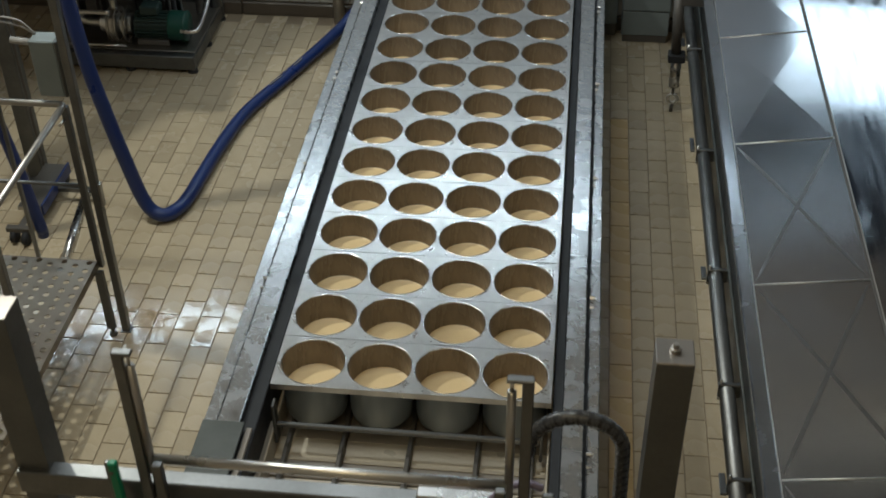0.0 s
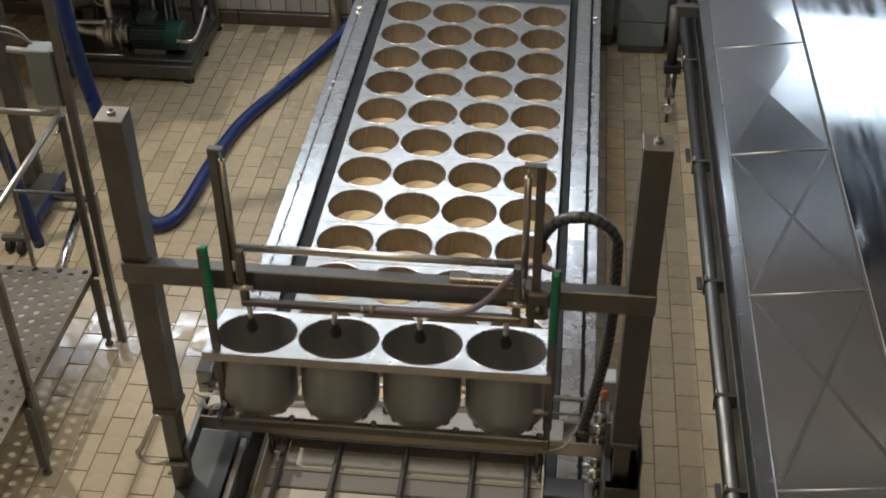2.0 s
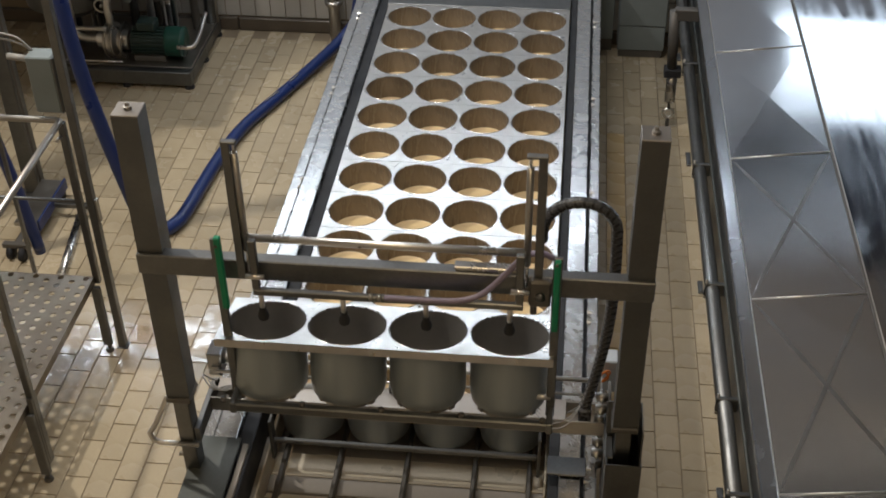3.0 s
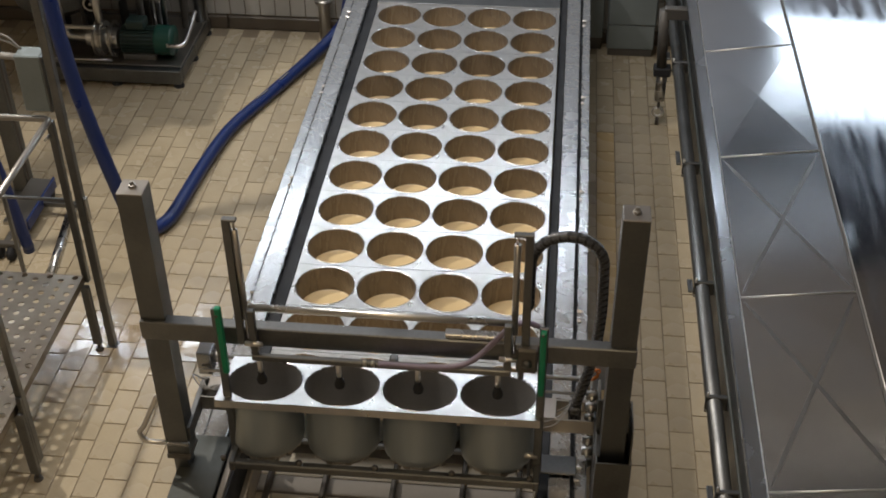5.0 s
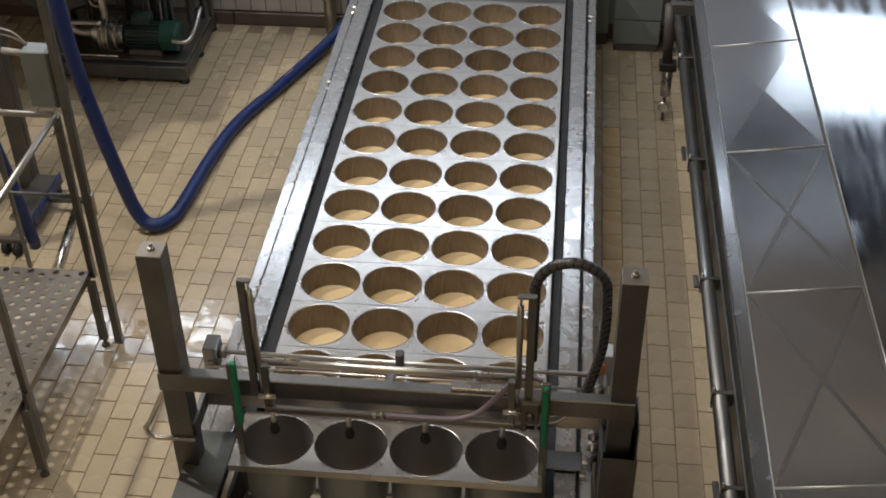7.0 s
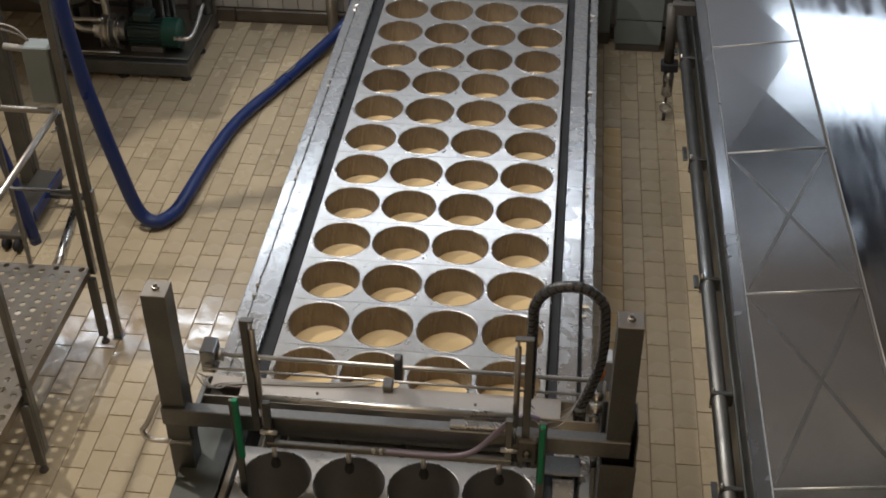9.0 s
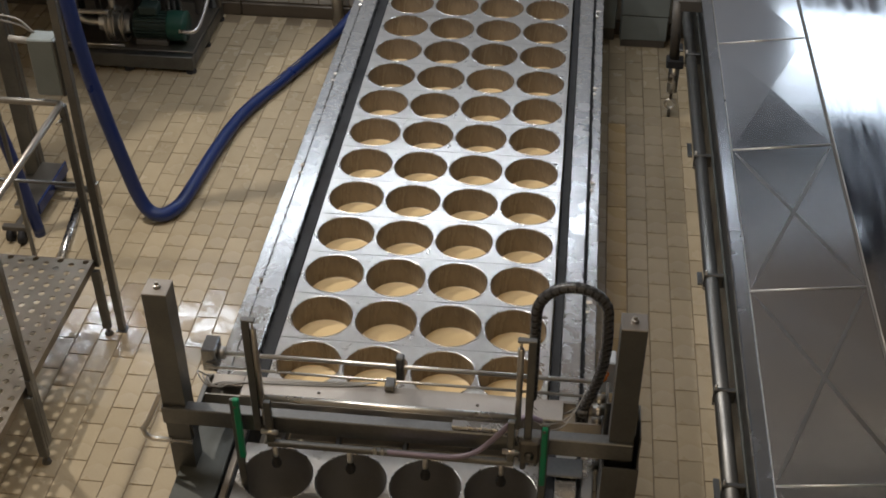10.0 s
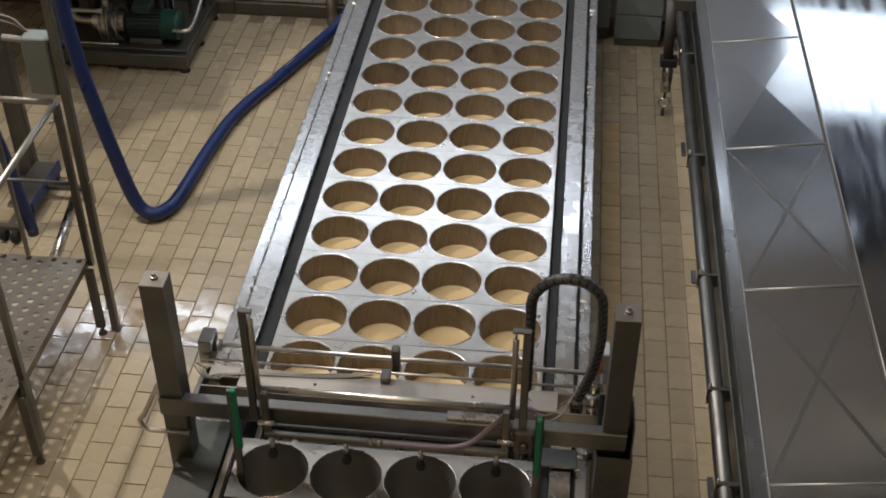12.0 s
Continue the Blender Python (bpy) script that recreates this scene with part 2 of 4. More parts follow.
def box(bm, x0, x1, y0, y1, z0, z1, bevel=0.003, m=None):
    r = bmesh.ops.create_cube(bm, size=1)
    vs = r["verts"]
    for v in vs:
        v.co = Vector((x0 + (v.co.x + 0.5) * (x1 - x0), y0 + (v.co.y + 0.5) * (y1 - y0), z0 + (v.co.z + 0.5) * (z1 - z0)))
    if bevel:
        es = list({e for v in vs for e in v.link_edges})
        g = bmesh.ops.bevel(bm, geom=es, offset=bevel, segments=1, profile=0.5, affect="EDGES")
        vs = list({v for f in g["faces"] for v in f.verts})
    if m is not None:
        bmesh.ops.transform(bm, matrix=m, verts=vs)
    return bm


def B(*a, **k):
    return box(bmesh.new(), *a, **k)


def tube(bm, pts, r, seg=10, caps=True, ripple=0.0, every=1):
    """A round bar or hose swept along points."""
    pts = [Vector(p) for p in pts]
    rings = []
    up = None
    for i, p in enumerate(pts):
        d = (pts[min(i + 1, len(pts) - 1)] - pts[max(i - 1, 0)]).normalized()
        if up is None:
            up = d.orthogonal().normalized()
        up = (up - d * up.dot(d)).normalized()
        side = d.cross(up)
        rr = r + (ripple if (i // every) % 2 else 0)
        rings.append([bm.verts.new(p + (up * math.cos(a) + side * math.sin(a)) * rr)
                      for a in (2 * math.pi * k / seg for k in range(seg))])
    for a, b in zip(rings, rings[1:]):
        for k in range(seg):
            bm.faces.new((a[k], a[(k + 1) % seg], b[(k + 1) % seg], b[k]))
    if caps:
        bm.faces.new(rings[0][::-1])
        bm.faces.new(rings[-1])
    return bm


def T(pts, r, seg=10, **k):
    return tube(bmesh.new(), pts, r, seg, **k)


def spline(pts, n=8):
    pts = [Vector(p) for p in pts]
    q = [pts[0] * 2 - pts[1], *pts, pts[-1] * 2 - pts[-2]]
    out = []
    for i in range(1, len(q) - 2):
        for k in range(n):
            t = k / n
            a, b, c, d = q[i - 1:i + 3]
            out.append(0.5 * ((2 * b) + (c - a) * t + (2 * a - 5 * b + 4 * c - d) * t * t + (3 * b - a - 3 * c + d) * t ** 3))
    return out + [pts[-1]]


def extrude(profile, z0, z1, m=None, hollow=0.0):
    """A prism of a closed outline in x and y; hollow leaves a wall of that thickness, open at both ends."""
    bm = bmesh.new()
    loops = [profile]
    if hollow:
        cx, cy = sum(p[0] for p in profile) / len(profile), sum(p[1] for p in profile) / len(profile)
        loops.append([(x - math.copysign(hollow, x - cx), y - math.copysign(hollow, y - cy)) for x, y in profile])
    rows = [[[bm.verts.new((x, y, z)) for x, y in lp] for z in (z0, z1)] for lp in loops]
    k = len(profile)
    for q, (a, b) in enumerate(rows):
        for i in range(k):
            j = (i + 1) % k
            bm.faces.new((a[i], a[j], b[j], b[i]) if q == 0 else (b[i], b[j], a[j], a[i]))
    if hollow:
        for e in (0, 1):
            for i in range(k):
                j = (i + 1) % k
                bm.faces.new((rows[0][e][i], rows[0][e][j], rows[1][e][j], rows[1][e][i]))
    else:
        bm.faces.new(rows[0][0][::-1]), bm.faces.new(rows[0][1])
    bmesh.ops.recalc_face_normals(bm, faces=bm.faces)
    if m is not None:
        bmesh.ops.transform(bm, matrix=m, verts=bm.verts)
    return bm


def lathe(bm, profile, seg=40, centre=(0, 0, 0)):
    c = Vector(centre)
    rings = []
    for r, z in profile:
        if r < 1e-5:
            rings.append([bm.verts.new(c + Vector((0, 0, z)))])
        else:
            rings.append([bm.verts.new(c + Vector((r * math.cos(a), r * math.sin(a), z))) for a in (2 * math.pi * k / seg for k in range(seg))])
    for a, b in zip(rings, rings[1:]):
        for k in range(seg):
            j = (k + 1) % seg
            if len(a) == 1:
                bm.faces.new((a[0], b[k], b[j]))
            elif len(b) == 1:
                bm.faces.new((a[k], a[j], b[0]))
            else:
                bm.faces.new((a[k], a[j], b[j], b[k]))
    bmesh.ops.recalc_face_normals(bm, faces=bm.faces)
    return bm


def joined(*bms):
    out = bmesh.new()
    for b in bms:
        me = bpy.data.meshes.new("tmp")
        b.to_mesh(me)
        b.free()
        out.from_mesh(me)
        bpy.data.meshes.remove(me)
    return out


# ---- setting: the hall ----
WALL_Y, TOP = 2.19, 0.786
floor = tagged(part("floor", B(-7, 7, -9, 2.4, -0.3, -0.006, bevel=0), M_GROUT, None), "beige rectangular clinker tiles with dark joints, wet in places", "floor", kind="structure")
wall_back = tagged(part("wall_north", B(-7, 7, WALL_Y + 0.012, WALL_Y + 0.25, 0, 6.8, bevel=0), M_GROUT, None), "white glazed tile wall above a dark coved skirting", "wall", kind="structure")
tagged(part("wall_west", B(-7.2, -7.0, -9, 2.4, 0, 6.8, bevel=0), M_PAINT, None), "pale painted hall wall", "wall", kind="structure")
tagged(part("wall_east", B(7.0, 7.2, -9, 2.4, 0, 6.8, bevel=0), M_PAINT, None), "pale painted hall wall", "wall", kind="structure")
tagged(part("wall_south", B(-7.2, 7.2, -9.2, -9.0, 0, 6.8, bevel=0), M_PAINT, None), "pale painted hall wall", "wall", kind="structure")
tagged(part("ceiling", B(-7.2, 7.2, -9.2, 2.5, 6.8, 7.0, bevel=0), M_ROOF, None), "dark sheet roof of the hall", "ceiling", kind="structure")
bm = bmesh.new()
for k in range(-7, 7):
    box(bm, k + 0.004, k + 0.996, WALL_Y - 0.028, WALL_Y + 0.012, -0.004, 0.105, 0.008)
tagged(part("baseboard", bm, M_COVE, None), "dark brown coved skirting tiles along the wall", "skirting", kind="structure")
# wall tiles stand on end above the skirting; the upper wall is one plain tiled sheet
me_wt = mesh_of("wall_tile", B(-0.057, 0.057, -0.005, 0.012, 0.0, 0.24, bevel=0.0025), M_WALLTILE)
for r in range(2):
    for c in range(-28, 29):
        t = new("wall_tile", me_wt)
        t.parent = wall_back
        t.location = (c * 0.121 + 0.02, WALL_Y, 0.115 + r * 0.246)
# unseen bands, each coloured for what the lids and cover mirror
bm = bmesh.new()
box(bm, -6.99, 6.99, WALL_Y - 0.003, WALL_Y + 0.012, 0.61, 2.76, 0)
part("upper_tiling", bm, M_WALLSHEET, wall_back)
part("upper_paint", B(-6.99, 6.99, WALL_Y - 0.003, WALL_Y + 0.012, 4.203, 6.79, bevel=0), M_UPPER, wall_back)
part("middle_paint", B(-6.99, 3.0, WALL_Y - 0.003, WALL_Y + 0.012, 2.763, 4.2, bevel=0), M_SLATE, wall_back, "unseen grey-blue wall band that dims the lid reflections")
part("middle_paint", B(3.003, 6.99, WALL_Y - 0.003, WALL_Y + 0.012, 2.763, 4.2, bevel=0), M_NAVY, wall_back, "unseen dark blue wall band that darkens the cover reflection")


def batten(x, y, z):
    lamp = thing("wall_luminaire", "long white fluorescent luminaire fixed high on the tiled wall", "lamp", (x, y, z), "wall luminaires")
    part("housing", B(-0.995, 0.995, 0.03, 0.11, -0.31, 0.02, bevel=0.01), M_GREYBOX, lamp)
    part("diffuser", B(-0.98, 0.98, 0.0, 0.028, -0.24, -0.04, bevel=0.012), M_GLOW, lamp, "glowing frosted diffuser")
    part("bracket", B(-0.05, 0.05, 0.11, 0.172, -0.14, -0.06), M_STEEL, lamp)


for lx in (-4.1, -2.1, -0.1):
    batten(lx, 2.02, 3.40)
# housings for the two added washers, out of view
for lx, ly, lz in ((2.2, 1.72, 3.6), (2.0, 1.80, 6.40)):
    lamp = thing("lid_fill_washer", "added slim luminaire that brightens the wall mirrored in the lids", "lamp", (lx, ly, lz), "wall luminaires")
    part("housing", B(-0.95, 0.95, -0.06, 0.04, 0.0, 0.07, bevel=0.01), M_GREYBOX, lamp)
    part("arm", B(-0.03, 0.03, 0.04, 2.187 - ly, 0.02, 0.05, bevel=0.004), M_STEEL, lamp)
# unseen bright panel, added to give the vat lids their white reflection
win = thing("reflection_panel", "added unseen glowing panel that the vat lids mirror as white", "window", (3.30, WALL_Y, 1.85), kind="structure")
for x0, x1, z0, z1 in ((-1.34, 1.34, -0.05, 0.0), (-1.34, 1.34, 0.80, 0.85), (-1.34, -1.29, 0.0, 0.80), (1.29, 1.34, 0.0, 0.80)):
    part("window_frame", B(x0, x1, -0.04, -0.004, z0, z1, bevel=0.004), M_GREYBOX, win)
part("pane", B(-1.29, 1.29, -0.024, -0.006, 0.0, 0.80, bevel=0), M_GLOW2, win, "added glowing face mirrored in the vat lids")
# housings for the added overhead fill lamps
for lx, ly in ((-0.9, -2.0), (2.6, -3.4), (-0.9, -5.0), (0.4, -6.9)):
    lamp = thing("added_ceiling_luminaire", "added unseen ceiling luminaire over a fill lamp", "lamp", (lx, ly, 6.45), "ceiling luminaires")
    part("housing", B(-1.15, 1.15, -0.55, 0.55, 0.0, 0.35, bevel=0.02), M_GREYBOX, lamp)
lamp = thing("high_bay_luminaire", "round grey high bay lamp under the ceiling", "lamp", (-3.3, -1.1, 6.3))
part("reflector", lathe(bmesh.new(), [(0.24, 0.0), (0.26, 0.02), (0.15, 0.3), (0.05, 0.34), (0.05, 0.5), (0, 0.5)], 28), M_GREYBOX, lamp)


# ---- the mould line ----
P, ROW, HOLE = 0.3025, 0.3214, 0.147


def plate_mesh(depth):
    """Steel tray top with four round openings and folded edges."""
    bm = bmesh.new()
    hx, hy, n = P / 2, depth / 2, 48
    for c in range(4):
        cx = (c - 1.5) * P
        ext = (0.012 if c == 0 else 0, 0.012 if c == 3 else 0)
        inn, low, out = [], [], []
        for k in range(n):
            a = 2 * math.pi * k / n + math.pi / 4
            ca, sa = math.cos(a), math.sin(a)
            s = 1 / max(abs(ca) / hx, abs(sa) / hy)
            if k % 12 == 0:
                ox, oy = math.copysign(hx, ca), math.copysign(hy, sa)
            else:
                ox, oy = ca * s, sa * s
            if ox < -hx + 1e-5:
                ox -= ext[0]
            if ox > hx - 1e-5:
                ox += ext[1]
            inn.append(bm.verts.new((cx + HOLE * ca, HOLE * sa, 0)))
            low.append(bm.verts.new((cx + (HOLE - 0.003) * ca, (HOLE - 0.003) * sa, -0.006)))
            out.append(bm.verts.new((cx + ox, oy, 0)))
        for k in range(n):
            j = (k + 1) % n
            bm.faces.new((inn[k], out[k], out[j], inn[j]))
            bm.faces.new((low[k], inn[k], inn[j], low[j]))
    bmesh.ops.remove_doubles(bm, verts=bm.verts, dist=0.0004)
    x = 2 * P + 0.012
    for y0, y1 in ((-hy, -hy + 0.003), (hy - 0.003, hy)):
        box(bm, -x, x, y0, y1, -0.032, -0.0005, 0)
    for x0, x1 in ((-x, -x + 0.003), (x - 0.003, x)):
        box(bm, x0, x1, -hy + 0.003, hy - 0.003, -0.032, -0.0005, 0)
    return mesh_of("tray_plate", bm, M_PLATE)


def mould_mesh():
    return mesh_of("mould", lathe(bmesh.new(), [(0.1455, -0.004), (0.1475, -0.002), (0.1455, -0.01), (0.1445, -0.03), (0.1440, -0.235), (0.139, -0.262), (0.125, -0.277), (0.10, -0.280), (0, -0.280)], 44), M_MOULD)


def liner_mesh():
    return mesh_of("liner", lathe(bmesh.new(), [(0.1442, -0.003), (0.1425, -0.004), (0.1405, -0.10), (0.137, -0.18)], 44), M_LINER)


def curd_mesh(i):
    rnd = random.Random(i)
    z = -0.144 + rnd.uniform(-0.006, 0.006)
    bm = lathe(bmesh.new(), [(0.1385, z + 0.004), (0.134, z + 0.001), (0.10, z), (0.05, z + 0.001), (0, z + 0.002)], 40)
    return mesh_of("curd", bm, M_CURD)


ME_RIM = mesh_of("rim", lathe(bmesh.new(), [(0.1440, -0.005), (0.1446, 0.0008), (0.1462, 0.0016), (0.1478, 0.0008), (0.1482, 0.0002)], 44), M_RAIL)
ME_PLATE, ME_MOULD, ME_LINER = plate_mesh(ROW - 0.003), mould_mesh(), liner_mesh()
ME_CURD = [curd_mesh(i) for i in range(6)]
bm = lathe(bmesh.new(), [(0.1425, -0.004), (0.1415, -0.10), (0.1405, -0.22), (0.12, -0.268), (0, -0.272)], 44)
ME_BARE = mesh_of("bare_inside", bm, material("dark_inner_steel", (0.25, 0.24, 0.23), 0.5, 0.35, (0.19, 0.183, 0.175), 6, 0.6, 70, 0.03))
ring = []
for k in range(10):
    for da, rr in ((-0.5, 0.118), (-0.20, 0.118), (-0.17, 0.126), (0.17, 0.126), (0.20, 0.118)):
        a = 2 * math.pi * (k + da) / 10
        ring.append((rr * math.cos(a), rr * math.sin(a)))
bm = extrude(ring, -0.292, -0.270)
ME_LUGS = mesh_of("foot_lugs", bm, M_STEEL)


def mould_tray(label, full, at):
    tray = thing("mould_tray", label, "mould tray", at, "mould trays on the line")

    def piece(name, me, x, parent, label=""):
        o = new(name, me)
        o.parent = parent
        o.location = (x, 0, 0)
        return tagged(o, label) if label else o

    piece("plate", ME_PLATE, 0, tray)
    for c in range(4):
        x = (c - 1.5) * P
        m = piece("mould", ME_MOULD, x, tray, "grey cylindrical cheese mould")
        piece("rim", ME_RIM, 0, m, "bright rolled rim")
        if full:
            piece("liner", ME_LINER, 0, m, "brown inner wall")
            piece("curd", ME_CURD[random.randrange(6)], 0, m, "pale cream curd")
        else:
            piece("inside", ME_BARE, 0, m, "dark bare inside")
            piece("foot_ring", ME_LUGS, 0, m)
    return tray


for k in range(-3, 9):
    mould_tray("steel tray of four round moulds filled with pale curd", True, (0, -k * ROW, TOP))
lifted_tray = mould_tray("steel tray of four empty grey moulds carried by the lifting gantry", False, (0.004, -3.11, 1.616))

line = thing("mould_conveyor", "stainless steel roller trough conveyor holding rows of mould trays", "conveyor")
Y0, Y1 = -6.0, 2.05
for name, x0, x1, lip0, lip1, g0, g1 in (("left_rail", -0.790, -0.695, -0.858, -0.800, -0.6945, -0.630), ("right_rail", 0.670, 0.757, 0.774, 0.824, 0.626, 0.6695)):
    bm = B(x0, x1, Y0, Y1, TOP - 0.006, TOP + 0.004, bevel=0.003)
    box(bm, x0, x0 + 0.004, Y0, Y1, TOP - 0.40, TOP - 0.007, 0)
    box(bm, x1 - 0.004, x1, Y0, Y1, TOP - 0.40, TOP - 0.007, 0)
    rail = part(name, bm, M_RAIL, line, "satin steel side rail")
    part("outer_flange", B(lip0, lip1, Y0, Y1, TOP - 0.32, TOP - 0.018, bevel=0.004), M_RAIL, rail)
    part("guide_strip", B(g0, g1, Y0, Y1, TOP - 0.26, TOP - 0.035, bevel=0.004), M_BLACK, rail, "black plastic guide strip")
    if name == "right_rail":
        part("groove", B(0.758, 0.773, Y0, Y1, TOP - 0.3, TOP - 0.03, bevel=0), M_BLACK, rail)
    me_bolt = mesh_of("bolt", joined(T([(0, 0, 0), (0.018, 0, 0)], 0.008, 6), T([(0.0, 0, 0), (0.030, 0, 0)], 0.0045, 6)), M_CHROME)
    for y in np.arange(-4, 2.01, 1.0):
        for dy in ((0, -0.075) if lip0 < 0 else (0, -0.07)):
            o = new("bolt", me_bolt)
            o.parent = rail
            o.location = (-0.812 if lip0 < 0 else 0.772, y + dy, TOP - 0.010)
            o.scale = (1, 1, 1) if not dy else (0.7, 0.9, 0.9)
    gx = g0 if g0 > 0 else g1
    me_pin = mesh_of("guide_pin", B(-0.004, 0.006, -0.012, 0.012, -0.02, 0.02, bevel=0.002), M_STEEL)
    for i in range(14):
        o = new("guide_pin", me_pin)
        o.parent = rail
        o.location = (gx, 1.6 - i * 0.3214, TOP - 0.08)
part("rail_cover", B(-0.850, -0.668, Y0, -2.98, TOP + 0.006, TOP + 0.014, bevel=0.003), M_DULL, line, "dull grey-green cover over the rail end")
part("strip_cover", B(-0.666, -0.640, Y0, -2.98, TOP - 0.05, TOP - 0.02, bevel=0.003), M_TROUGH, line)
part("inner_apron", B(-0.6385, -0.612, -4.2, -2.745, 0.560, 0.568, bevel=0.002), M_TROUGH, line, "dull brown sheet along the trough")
DIV = (-0.614, -0.548, -0.302, 0.001, 0.304, 0.546, 0.624)
for x in DIV[1:-1]:
    part("slide_bar", B(x - 0.010, x + 0.010, -3.30, Y1, 0.456, 0.503, bevel=0.004), M_DARK, line)
for x0, x1 in zip(DIV, DIV[1:]):
    part("trough_sheet", B(x0 + 0.012, x1 - 0.012, -2.858, -2.724, 0.440, 0.453, bevel=0.003), M_SHEET, line, "pale steel trough sheet")
    part("trough_sheet", B(x0 + 0.012, x1 - 0.012, -3.30, -2.960, 0.430, 0.443, bevel=0.003), M_SHEET, line, "pale steel trough sheet")
    # brown instead of pale: shade under the moulds put into the sheet colour
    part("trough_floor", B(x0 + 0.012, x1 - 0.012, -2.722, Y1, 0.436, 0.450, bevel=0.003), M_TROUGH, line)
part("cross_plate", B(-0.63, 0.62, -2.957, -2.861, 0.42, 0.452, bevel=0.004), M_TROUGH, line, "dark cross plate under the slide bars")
# frame that holds back the last tray
gate = part("stop_bar", B(-0.585, 0.575, -2.818, -2.796, 0.605, 0.628, bevel=0.004), M_LEG, line, "slim steel stop bar before the last moulds")
for x in (-0.600, 0.578):
    part("stop_upright", B(x, x + 0.014, -2.820, -2.765, 0.504, 0.735, bevel=0.003), M_LEG, gate)
part("trough_side", B(-0.611, -0.603, -3.4, Y1, 0.44, 0.575, bevel=0.002), M_SHEET, line, "pale steel trough side")
part("trough_side", B(0.612, 0.620, -3.4, Y1, 0.44, 0.575, bevel=0.002), M_SHEET, line, "pale steel trough side")
for y in (-5.6, -4.3, -2.2, -0.5, 1.2):
    for x in (-0.74, 0.715):
        leg = part("leg", B(x - 0.03, x + 0.03, y - 0.03, y + 0.03, 0.03, TOP - 0.02, bevel=0.004), M_STEEL, line)
        part("foot", lathe(bmesh.new(), [(0.0, 0.03), (0.045, 0.03), (0.05, 0.01), (0.05, 0), (0, 0)], 14, (x, y, 0)), M_BLACK, leg)
    part("cross_member", B(-0.70, 0.68, y - 0.025, y + 0.025, 0.385, 0.44, bevel=0.004), M_STEEL, line)
part("end_deck", B(-0.632, 0.62, 1.173, 2.04, TOP - 0.03, TOP - 0.012, bevel=0.003), M_LEG, line, "plain dull steel deck at the end of the line")
part("end_plate", B(-0.63, 0.62, 1.14, 1.17, 0.47, TOP - 0.01, bevel=0.004), M_STEEL, line)

# ---- the lifting gantry ----
GX0, GX1 = -0.829, 0.905
gantry = thing("mould_lifting_gantry", "steel portal gantry with telescopic posts straddling the mould line", "gantry", (0, -3.13, 0))
for x in (GX0, GX1):
    post = part("inner_post", B(x - 0.031, x + 0.031, -0.038, 0.038, 0.03, 1.52, bevel=0.004), M_LEG, gantry)
    part("wheel_shoe", B(x - 0.05, x + 0.05, -0.12, 0.12, 0.0, 0.05, bevel=0.01), M_DARK, post)
prof = [(0.150, 0.955), (0.270, 0.955), (0.270, 1.025), (0.258, 1.025), (0.258, 1.018), (0.263, 1.018), (0.263, 0.962), (0.157, 0.962), (0.157, 1.025), (0.150, 1.025)]
bm = extrude(prof, GX0 + 0.055, GX1 - 0.066, Matrix(((0, 0, 1, 0), (1, 0, 0, 0), (0, 1, 0, 0), (0, 0, 0, 1))))
beam = part("base_beam", bm, M_STEEL, gantry, "open steel channel beam")
part("beam_lid", B(GX0 + 0.20, GX1 - 0.22, 0.152, 0.268, 1.026, 1.031, bevel=0.002), M_LID, beam, "bare steel lid sheet")
part("beam_lid", B(GX0 + 0.07, GX0 + 0.198, 0.205, 0.268, 1.026, 1.031, bevel=0.002), M_LID, beam)
part("lid_screw", lathe(bmesh.new(), [(0, 1.037), (0.006, 1.036), (0.007, 1.031), (0, 1.031)], 8, (-0.31, 0.20, 0)), M_DARK, beam)
part("lid_screw", lathe(bmesh.new(), [(0, 1.037), (0.006, 1.036), (0.007, 1.031), (0, 1.031)], 8, (0.34, 0.20, 0)), M_DARK, beam)
for x0, x1 in ((GX0 + 0.033, GX0 + 0.055), (GX1 - 0.066, GX1 - 0.033)):
    part("gusset", B(x0, x1, -0.03, 0.270, 0.95, 1.025, bevel=0.003), M_LEG, beam)
part("handle", T([(GX0 - 0.02, -0.03, 1.20), (GX0 - 0.055, -0.03, 1.185), (GX0 - 0.13, -0.03, 1.02), (GX0 - 0.148, -0.045, 1.0), (GX0 - 0.14, -0.048, 0.968), (GX0 - 0.11, -0.05, 0.953), (GX0 + 0.05, -0.05, 0.953)], 0.011, 10), M_CHROME, gantry, "bent tube handle")
part("stop_bolt", T([(GX0 - 0.06, 0, 0.84), (GX0 - 0.02, 0, 0.84)], 0.009, 8), M_STEEL, gantry)
# cover round the foot of one post: low at the front, where the beam comes down, high at the back and outer side
bm = extrude([(GX1 - 0.062, -0.085), (GX1 + 0.076, -0.085), (GX1 + 0.076, 0.09), (GX1 - 0.062, 0.09)], 0.30, 1.04, hollow=0.006)
box(bm, GX1 + 0.064, GX1 + 0.070, -0.085, 0.09, 1.041, 1.215, 0.001)
box(bm, GX1 - 0.062, GX1 + 0.063, 0.084, 0.09, 1.041, 1.215, 0.001)
part("post_cover", bm, M_LEG, gantry, "folded steel guard round the post")
rod = part("cross_rod", T([(GX0 + 0.02, 0.36, 1.06), (GX1 - 0.10, 0.36, 1.06)], 0.010, 12), M_CHROME, gantry, "polished cross rod")
part("rod_clamp", B(-0.012, 0.022, 0.335, 0.376, 0.99, 1.125, bevel=0.006), M_LEG, rod)
blk = part("bearing_block", B(GX0 + 0.006, GX0 + 0.066, 0.305, 0.402, 1.0, 1.12, bevel=0.004), M_RIM, gantry)
